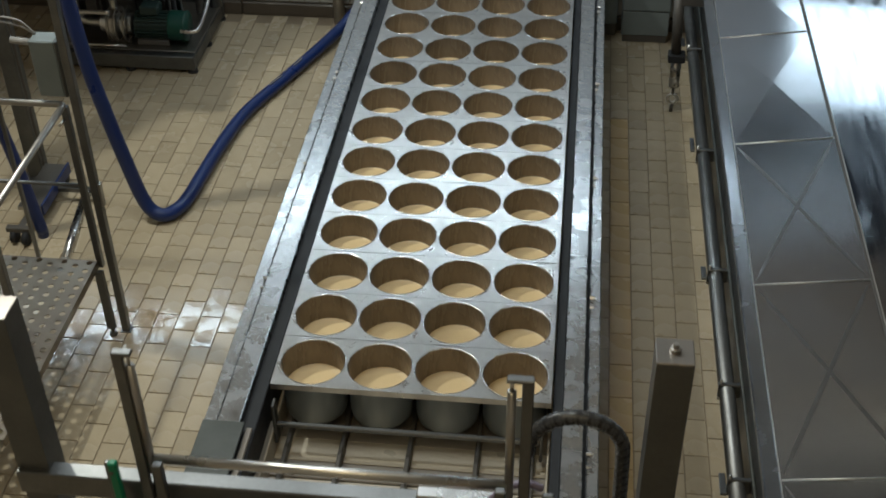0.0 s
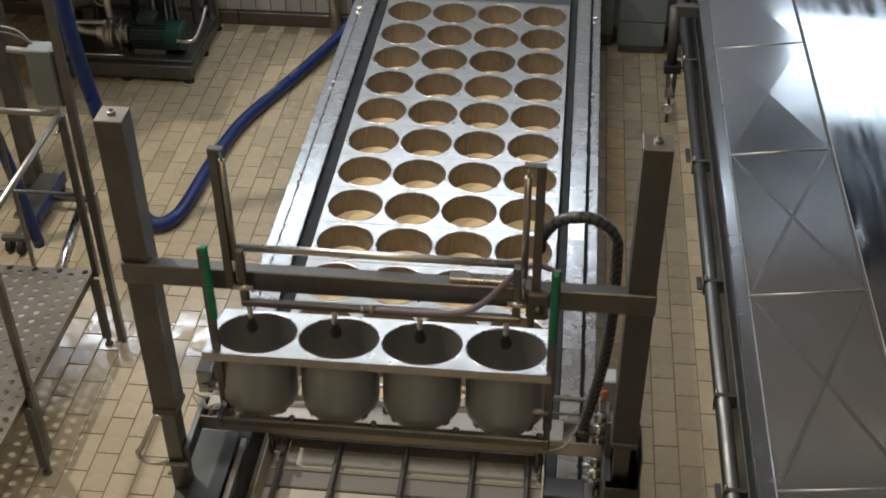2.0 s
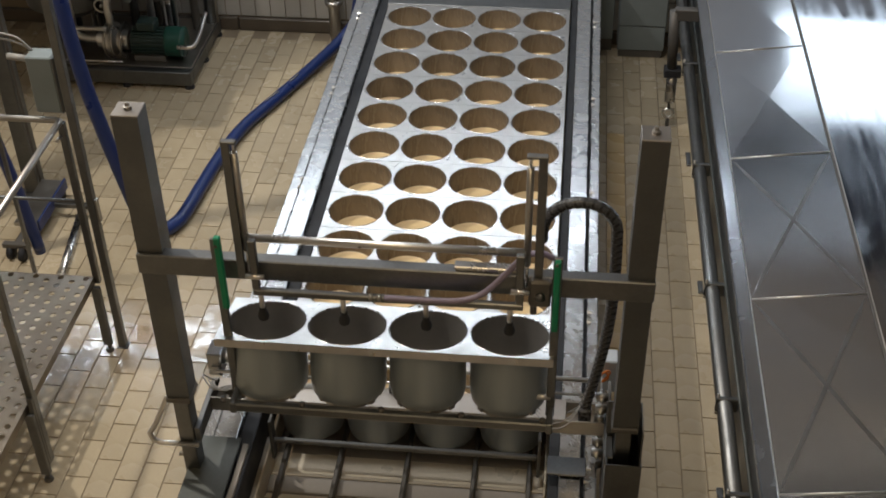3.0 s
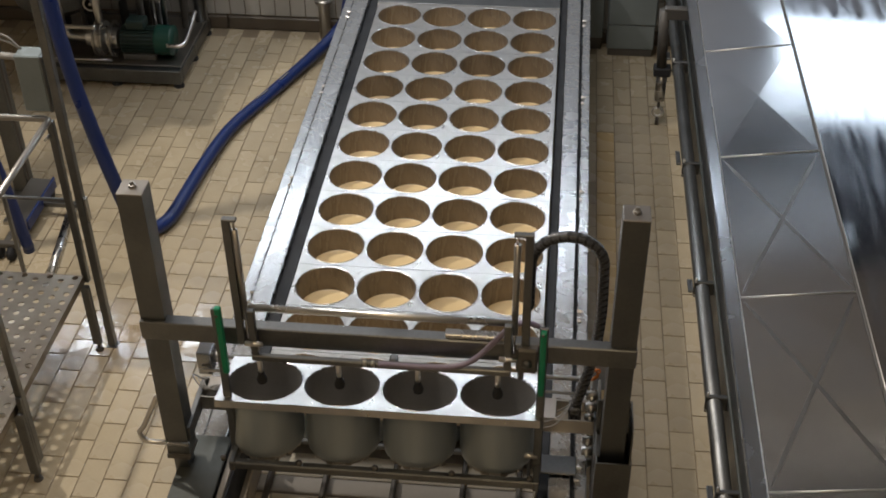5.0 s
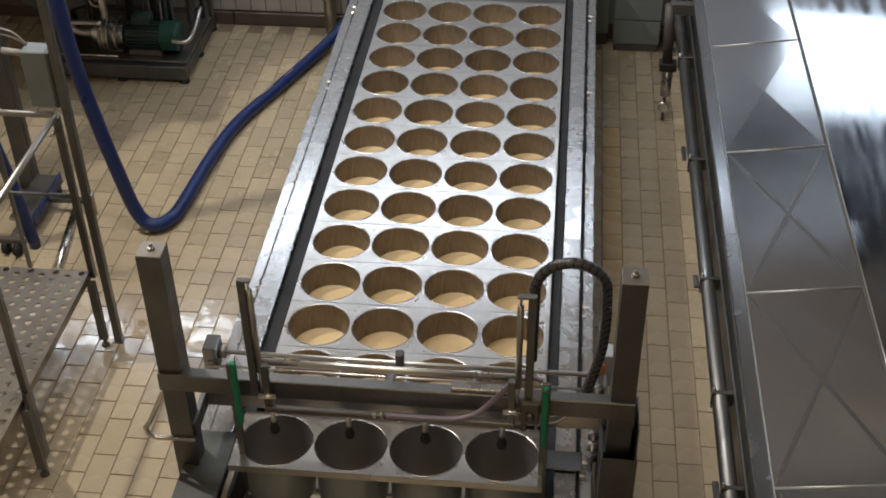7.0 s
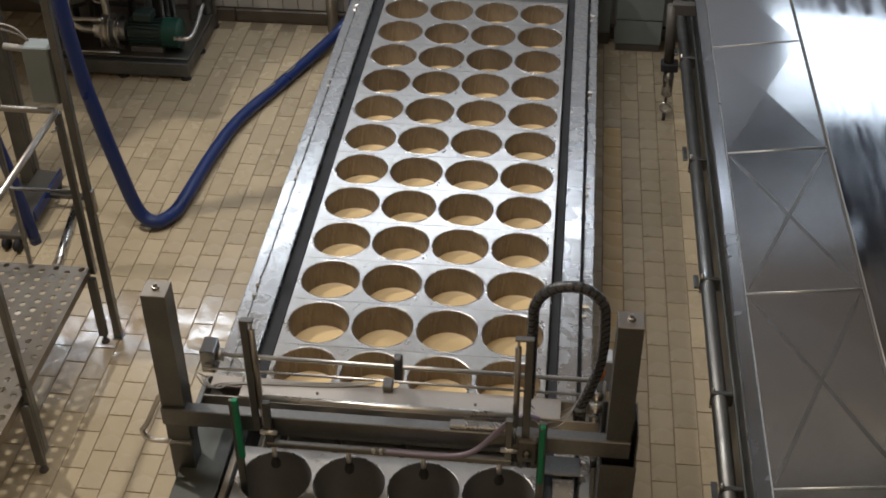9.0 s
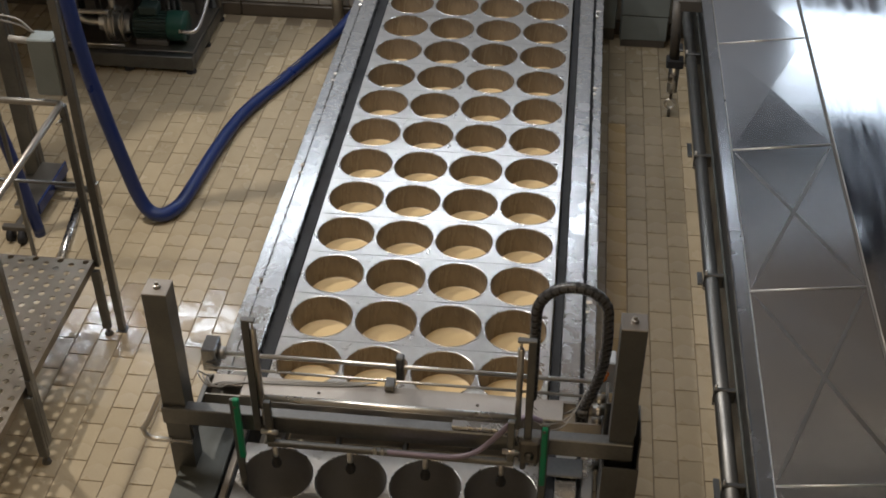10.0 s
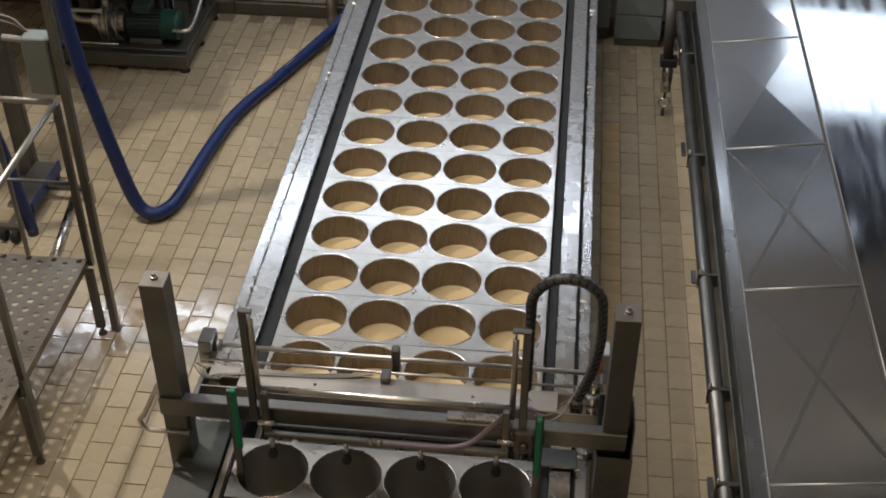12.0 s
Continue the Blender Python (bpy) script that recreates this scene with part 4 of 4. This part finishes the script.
for i, (x, y) in enumerate(((-0.52, 0.30), (-0.36, 0.42), (-0.08, 0.38), (0.07, 0.50), (0.20, 0.36), (0.37, 0.46), (0.45, 0.58))):
    rp = part("riser_pipe", T([(x, y, 0.20), (x, y, 1.55)], 0.042 - 0.005 * (i % 3), 14), M_DARK if i % 2 else M_LEG, skid, "dark lagged riser pipe")
    part("pipe_clamp", T([(x, y, 0.42 + 0.05 * (i % 3)), (x, y, 0.45 + 0.05 * (i % 3))], 0.05, 14), M_STEEL, rp)
part("valve_stem", T([(-0.20, 0.16, 0.56), (-0.20, 0.05, 0.57)], 0.014, 10), M_CHROME, skid)
part("valve_wheel", T([(-0.20 + 0.05 * math.cos(k * 0.524), 0.05, 0.57 + 0.05 * math.sin(k * 0.524)) for k in range(13)], 0.008, 8), M_CHROME, skid)
part("branch_pipe", T(spline([(0.07, 0.46, 0.55), (0.12, 0.36, 0.57), (0.22, 0.30, 0.57), (0.42, 0.30, 0.57)], 5), 0.02, 12), M_STEEL, skid)
part("hand_valve", B(-0.02, 0.03, 0.05, 0.10, 0.60, 0.66, bevel=0.01), M_GREYBOX, skid)
for o in skid.children:
    if not o.name.startswith("leg"):
        o.location.z -= 0.06
bal = thing("balance_tank", "dark steel tank behind the pump", "tank", (-3.15, 1.75, 0))
part("shell", lathe(bmesh.new(), [(0, 0.35), (0.2, 0.36), (0.33, 0.45), (0.34, 0.5), (0.34, 1.5), (0.3, 1.55), (0, 1.55)], 32), M_LEG, bal)
for a in range(3):
    x, y = 0.25 * math.cos(a * 2.1 + 0.5), 0.25 * math.sin(a * 2.1 + 0.5)
    part("leg", T([(x, y, 0), (x, y, 0.45)], 0.025, 10), M_STEEL, bal)

# deck added above the view so that its shade falls on the pump skid
wk = thing("pump_shade_deck", "unseen deck added above the pump skid to shade it", "walkway")
part("deck", B(-4.4, -2.15, 0.34, 2.15, 1.50, 1.54, bevel=0.004), M_LEG, wk)
part("edge_beam", B(-4.4, -2.15, 0.28, 0.338, 1.44, 1.54, bevel=0.004), M_LEG, wk)
for x, y in ((-3.42, 0.31), (-4.3, 0.31), (-4.3, 2.0)):
    part("post", B(x - 0.035, x + 0.035, y - 0.025, y + 0.025, 0.0, 1.44 if y < 1 else 1.50, bevel=0.004), M_LEG, wk)

# ---- access platform ----
plat = thing("access_platform", "low perforated steel platform with tube guard rail", "platform")
# deck widened to the left, out of view, to shade the floor below
PX0, PX1, PY0, PY1, PZ = -3.21, -1.826, -2.92, -1.618, 0.50


def perforated(x0, x1, y0, y1, z, step, r):
    """Sheet with staggered round holes, 4 mm thick."""
    bm = bmesh.new()
    nx, ny = int(round((x1 - x0) / step)), int(round((y1 - y0) / step))
    sx, sy, n = (x1 - x0) / nx, (y1 - y0) / ny, 12
    for i in range(nx):
        off = 0.22 * sy if i % 2 else -0.22 * sy
        for j in range(ny):
            cx, cy = x0 + (i + 0.5) * sx, y0 + (j + 0.5) * sy
            inn, low, out = [], [], []
            for k in range(n):
                a = 2 * math.pi * k / n + math.pi / 4
                ca, sa = math.cos(a), math.sin(a)
                s = 1 / max(abs(ca), abs(sa))
                inn.append(bm.verts.new((cx + r * ca, cy + off + r * sa, z)))
                low.append(bm.verts.new((cx + r * ca, cy + off + r * sa, z - 0.004)))
                out.append(bm.verts.new((cx + ca * s * sx / 2, cy + sa * s * sy / 2, z)))
            for k in range(n):
                q = (k + 1) % n
                bm.faces.new((inn[k], out[k], out[q], inn[q]))
                bm.faces.new((low[k], inn[k], inn[q], low[q]))
    bmesh.ops.remove_doubles(bm, verts=bm.verts, dist=0.0005)
    return bm


part("deck", perforated(PX0, PX1 - 0.004, PY0, PY1 - 0.004, PZ, 0.068, 0.0165), M_PERF, plat, "perforated steel deck sheet")
bm = B(PX1 - 0.004, PX1, PY0, PY1, PZ - 0.045, PZ + 0.001, bevel=0.001)
box(bm, PX0, PX1 - 0.004, PY1 - 0.004, PY1, PZ - 0.045, PZ + 0.001, 0.001)
box(bm, PX0, PX0 + 0.004, PY0, PY1 - 0.004, PZ - 0.045, PZ - 0.002, 0.001)
part("deck_edge", bm, M_PERF, plat)
for y in (-1.645, -2.60):
    lg = part("leg", B(-1.842, -1.796, y - 0.018, y + 0.012, 0.05, PZ - 0.046, bevel=0.003), M_LEG, plat)
    part("foot", lathe(bmesh.new(), [(0, 0.055), (0.008, 0.055), (0.008, 0.02), (0.020, 0.018), (0.024, 0), (0, 0)], 12, (-1.818, y, 0)), M_DARK, lg)
    lg = part("leg", B(-3.19, -3.16, y - 0.016, y + 0.016, 0.05, PZ - 0.005, bevel=0.003), M_LEG, plat)
    part("foot", lathe(bmesh.new(), [(0, 0.055), (0.008, 0.055), (0.008, 0.02), (0.026, 0.018), (0.028, 0), (0, 0)], 12, (-3.175, y, 0)), M_BLACK, lg)
for x, y in ((-1.822, -1.600), (-1.806, -2.57)):
    part("rail_post", B(x - 0.017, x + 0.017, y - 0.017, y + 0.017, 0.12 if y < -2 else 0.45, 1.45, bevel=0.003), M_LEG, plat)
part("brace", B(-1.818, -1.792, -2.60, -2.54, 0.10, 0.55, bevel=0.003), M_LEG, plat)
part("guard_rail", T([(-1.822, -2.9, 1.46), (-1.822, -1.63, 1.46), (-1.826, -1.608, 1.46), (-1.85, -1.602, 1.46), (-3.2, -1.602, 1.46)], 0.0165, 12), M_STEEL, plat, "bright tube guard rail")
part("knee_rail", T([(-1.83, -1.602, 0.98), (-3.2, -1.602, 0.98)], 0.010, 10), M_LEG, plat)
part("hook", T([(-1.83, -1.62, 1.38), (-1.84, -1.66, 1.375)], 0.008, 8), M_CHROME, plat)

mast = thing("steel_upright", "tall slim steel upright on the tiled floor", "post", (-1.757, -1.60, 0))
part("tube", B(-0.020, 0.020, -0.02, 0.02, 0.0, 4.5, bevel=0.003), M_LEG, mast)
part("base_plate", B(-0.03, 0.03, -0.03, 0.03, 0.0, 0.006, bevel=0.001), M_LEG, mast)
part("side_bracket", B(0.021, 0.033, -0.02, 0.015, 0.86, 1.0, bevel=0.003), M_STEEL, mast)
jb = thing("junction_box", "grey junction box with white conduit fixed to the upright", "box", (-1.862, -1.56, 1.655))
part("case", B(-0.065, 0.062, -0.05, 0.05, -0.15, 0.15, bevel=0.006), M_GREYBOX, jb)
part("cover", B(0.063, 0.075, -0.055, 0.055, -0.15, 0.15, bevel=0.004), M_LEG, jb)
part("conduit", T([(-0.065, 0.0, 0.115), (-0.17, 0.0, 0.125)], 0.017, 12), M_CABLE, jb, "white plastic conduit")
for i in range(2):
    part("wire", T(spline([(-0.05, 0.02, 0.15), (-0.12, 0.02, 0.19 + 0.03 * i), (-0.25, 0.02, 0.21 + 0.02 * i), (-0.30, 0.02, 0.16)], 6), 0.005, 6), M_CABLE, jb, "thin white wire")
for nm, lab, x, y, hw, top in (("steel_column", "brown-grey steel column with base plate", -2.80, -0.17, 0.05, 4.6), ("steel_column", "broad steel column by the platform", -3.05, -0.55, 0.05, 4.6)):
    c = thing(nm, lab, "column", (x, y, 0), "columns by the platform")
    part("shaft", B(-hw, hw, -hw, hw, 0.012, top, bevel=0.005), M_LEG, c)
    part("base_plate", B(-hw - 0.03, hw + 0.05, -hw - 0.04, hw + 0.03, 0.0, 0.012, bevel=0.002), M_STEEL, c)
    part("conduit", T([(hw + 0.02, -hw, 0.012), (hw + 0.02, -hw, top)], 0.009, 8), M_DARK, c)
fr = thing("hose_trolley", "small steel trolley frame with blue edging", "trolley", (-2.62, -0.48, 0))
part("bed", B(-0.10, 0.05, -0.22, 0.26, 0.10, 0.13, bevel=0.005), M_STEEL, fr)
part("blue_edge", B(0.052, 0.066, -0.22, 0.26, 0.07, 0.15, bevel=0.004), M_HOSE, fr, "blue plastic edging")
part("cross_tube", B(0.067, 0.34, 0.02, 0.055, 0.08, 0.115, bevel=0.004), M_LEG, fr)
part("axle", B(-0.10, 0.06, -0.42, -0.38, 0.08, 0.115, bevel=0.004), M_DARK, fr)
for x, y in ((-0.06, -0.40), (0.02, -0.42), (-0.06, 0.2), (0.03, 0.22)):
    part("wheel", T([(x - 0.015, y, 0.045), (x + 0.015, y, 0.045)], 0.045, 16), M_BLACK, fr)
part("spine", B(-0.04, 0.0, -0.40, 0.22, 0.092, 0.099, bevel=0.002), M_DARK, fr)
fb = thing("floor_bar", "bright flat steel bar lying on the tiles", "bar")
part("bar", T([(-2.30, -1.10, 0.022), (-2.41, -0.36, 0.022)], 0.030, 4), M_RAIL, fb)
part("end_tab", B(-2.36, -2.26, -1.15, -1.08, 0.0, 0.012, bevel=0.002), M_STEEL, fb)
WASH_LINE = [(-2.66, -0.81, 1.9), (-2.645, -0.81, 1.0), (-2.618, -0.81, 0.737), (-2.598, -0.81, 0.602), (-2.573, -0.81, 0.403), (-2.554, -0.81, 0.218), (-2.535, -0.81, 0.03)]
bt = thing("wash_hose", "blue wash hose standing on the tiles beside the platform", "hose")
part("tube", T(spline(WASH_LINE, 6), 0.036, 14), M_HOSE, bt)
part("nozzle", T([(WASH_LINE[-1][0], WASH_LINE[-1][1], 0.0), (WASH_LINE[-1][0], WASH_LINE[-1][1], 0.05)], 0.034, 14), M_HOSE, bt)
st = thing("grey_stanchion", "slanted grey stanchion behind the guard rail", "post", (-2.47, -1.05, 0))
part("tube", B(-0.011, 0.011, -0.011, 0.011, 0, 3.8, bevel=0.003), M_LEG, st)

# ---- the big blue hose ----
hose = thing("blue_process_hose", "thick blue rubber process hose drooping to the tiles", "hose")
pts = [(-2.16, -0.60, 4.6), (-2.165, -0.60, 3.0), (-2.16, -0.6, 2.1), (-2.153, -0.6, 1.515), (-2.119, -0.6, 1.094), (-2.072, -0.6, 0.796), (-2.037, -0.6, 0.603), (-1.996, -0.6, 0.396), (-1.955, -0.6, 0.205),
       (-1.905, -0.605, 0.095), (-1.83, -0.60, 0.053), (-1.765, -0.53, 0.051), (-1.727, -0.374, 0.051), (-1.681, 0.152, 0.051), (-1.604, 0.625, 0.051), (-1.429, 1.111, 0.051), (-1.264, 1.549, 0.06), (-1.10, 1.90, 0.12), (-1.0, 1.98, 0.3), (-0.95, 1.98, 0.9)]
part("tube", T(spline(pts, 8), 0.043, 18), M_HOSE, hose)
part("print_band", T(spline([(-1.5, 0.93, 0.098), (-1.47, 1.0, 0.0985), (-1.44, 1.07, 0.098)], 4), 0.004, 4), M_CABLE, hose)
part("print_band", T(spline([(-1.385, 1.22, 0.0985), (-1.36, 1.28, 0.099), (-1.345, 1.33, 0.099)], 4), 0.004, 4), M_CABLE, hose)

# ---- standing water on the tiles ----
def puddle(cx, cy, rx, ry, seed):
    rnd = random.Random(seed)
    bm = bmesh.new()
    ph = [rnd.uniform(0, 6.3) for _ in range(5)]
    top, low, rim = [], [], 64
    for k in range(rim):
        a = 2 * math.pi * k / rim
        s = 1 + sum(0.16 / (i + 1) ** 0.5 * math.sin((i + 2) * a + ph[i]) for i in range(5))
        top.append(bm.verts.new((cx + rx * s * 0.96 * math.cos(a), cy + ry * s * 0.96 * math.sin(a), 0.0026)))
        low.append(bm.verts.new((cx + rx * s * math.cos(a), cy + ry * s * math.sin(a), 0.0012)))
    bm.faces.new(top)
    for k in range(rim):
        j = (k + 1) % rim
        bm.faces.new((low[k], low[j], top[j], top[k]))
    ob = tagged(part("puddle", bm, M_WATER, None), "thin film of standing water on the tiles", "puddle", "puddles", "stuff")
    for f in ob.data.polygons:
        f.use_smooth = False
    ob.visible_shadow = False


for i, (cx, cy, rx, ry) in enumerate(((-1.78, -1.51, 0.17, 0.10), (-1.60, -1.46, 0.08, 0.06))):
    puddle(cx, cy, rx, ry, i + 3)

# ---- floor tiles ----
TW, TL = 0.1231, 0.2485
me_tile, me_wet, me_lit_strip = [mesh_of("tile", B(-TW / 2 + 0.0025, TW / 2 - 0.0025, -TL / 2 + 0.0025, TL / 2 - 0.0025, -0.012, 0.0, bevel=0.002), m) for m in (M_TILE, M_TILE_WET, M_TILE_LIT)]
WET = ((-1.78, -1.52, 0.34, 0.22), (-1.27, -1.45, 0.26, 0.26), (-1.98, -1.80, 0.16, 0.20))
vs, fs = [], []
for c in range(-57, 57):
    x = (-1.684 + (c + 14) * TW) if c < 0 else (1.3475 + (c - 11) * TW)
    for r in range(-35, 18):
        y = (-1.947 if c < 0 else -0.8725) + r * TL + (0 if (c if c < 0 else c - 11) % 2 == 0 else TL / 2)
        if y > WALL_Y - 0.1 or y < -8.8 or abs(x) > 6.9:
            continue
        near = (-2.2 < x < -0.8 and -3.4 < y < -0.3) or (0.83 < x < 1.42 and -3.3 < y < 1.2)
        if near:
            wet = any(((x - a) / p) ** 2 + ((y - b) / q) ** 2 < 1 for a, b, p, q in WET)
            # column 8 carries the yellow light strip in its tile colour
            t = new("tile", me_wet if wet else me_lit_strip if c == 8 and y < 0.75 else me_tile)
            t.parent = floor
            t.location = (x, y, random.uniform(-0.0006, 0.0006))
            t.rotation_euler = (random.gauss(0, 0.002 if wet else 0.004), random.gauss(0, 0.003), 0)
        else:
            h = random.uniform(-0.0006, 0.0006)
            i = len(vs)
            for z, g in ((-0.012, 0.0025), (h, 0.0035)):
                for sx, sy in ((-1, -1), (1, -1), (1, 1), (-1, 1)):
                    vs.append((x + sx * (TW / 2 - g), y + sy * (TL / 2 - g), z))
            fs += [(i + 4, i + 5, i + 6, i + 7), (i, i + 1, i + 5, i + 4), (i + 1, i + 2, i + 6, i + 5), (i + 2, i + 3, i + 7, i + 6), (i + 3, i, i + 4, i + 7)]
me = bpy.data.meshes.new("far_tiles")
me.from_pydata(vs, [], fs)
me.materials.append(M_TILE)
ft = new("far_tiles", me)
ft.parent = floor
tagged(ft, "", "", "", "stuff")


# ---- what moves ----
GANTRY_Y = [(0, -4.266), (0.25, -4.153), (0.5, -4.031), (1.0, -3.771), (1.5, -3.529), (1.8, -3.370), (2.0, -3.272), (2.2, -3.196), (2.4, -3.152), (2.6, -3.136), (2.8, -3.13)]
# once the tray is down the portal eases forward a little and back again
GANTRY_EASE = [(3.5, -3.13), (7.0, -3.131), (8.4, -3.142), (9.0, -3.165), (9.5, -3.194), (10.0, -3.197), (10.5, -3.181), (11.0, -3.152), (11.5, -3.152), (12.0, -3.153)]
DROP = [(0, 0.0), (2.7, 0.0), (2.85, 0.014), (3.0, 0.042), (3.2, 0.074), (4.0, 0.202), (5.0, 0.361), (5.5, 0.436), (6.0, 0.510), (6.5, 0.580), (7.0, 0.650), (7.5, 0.712), (8.0, 0.768), (8.3, 0.797), (8.6, 0.815), (9.0, 0.822), (12.0, 0.822)]


def at_time(rows, t):
    for (a, u), (b, v) in zip(rows, rows[1:]):
        if t <= b:
            return u + (v - u) * (t - a) / (b - a)
    return rows[-1][1]


def motions():
    walk(gantry, [(t, pose(0, y, 0)) for t, y in GANTRY_Y + GANTRY_EASE])
    walk(lift, [(t, pose(0, 0, -d)) for t, d in DROP])
    rows = [(t, pose(0.004, y + 0.02, 1.616, -11)) for t, y in GANTRY_Y]
    for t, z in ((2.85, 1.602), (3.0, 1.584), (3.2, 1.553), (4.0, 1.432), (5.0, 1.271), (5.5, 1.192), (6.0, 1.108)):
        rows.append((t, pose(0.004, -3.112, z, -11)))
    for t, y, z, a in ((6.4, -3.109, 1.040, -10.4), (6.6, -3.113, 1.008, -8.4), (6.8, -3.130, 0.981, -5.2), (7.0, -3.148, 0.950, -3.0), (7.2, -3.162, 0.920, -1.8),
                       (7.6, -3.186, 0.860, -0.6), (8.05, -3.212, 0.794, 0), (8.3, -3.215, 0.79, 0), (9.0, -3.220, 0.79, 0), (9.5, -3.235, 0.79, 0), (10.0, -3.236, 0.79, 0), (10.5, -3.230, 0.79, 0), (11.0, -3.215, 0.79, 0), (12.0, -3.215, 0.79, 0)):
        rows.append((t, pose(0.004, y, z, a)))
    walk(lifted_tray, rows)
    for i, o in enumerate(links):
        walk(o, [(t, cable_pose(i, at_time(DROP, t))) for t, _ in DROP])


motions()
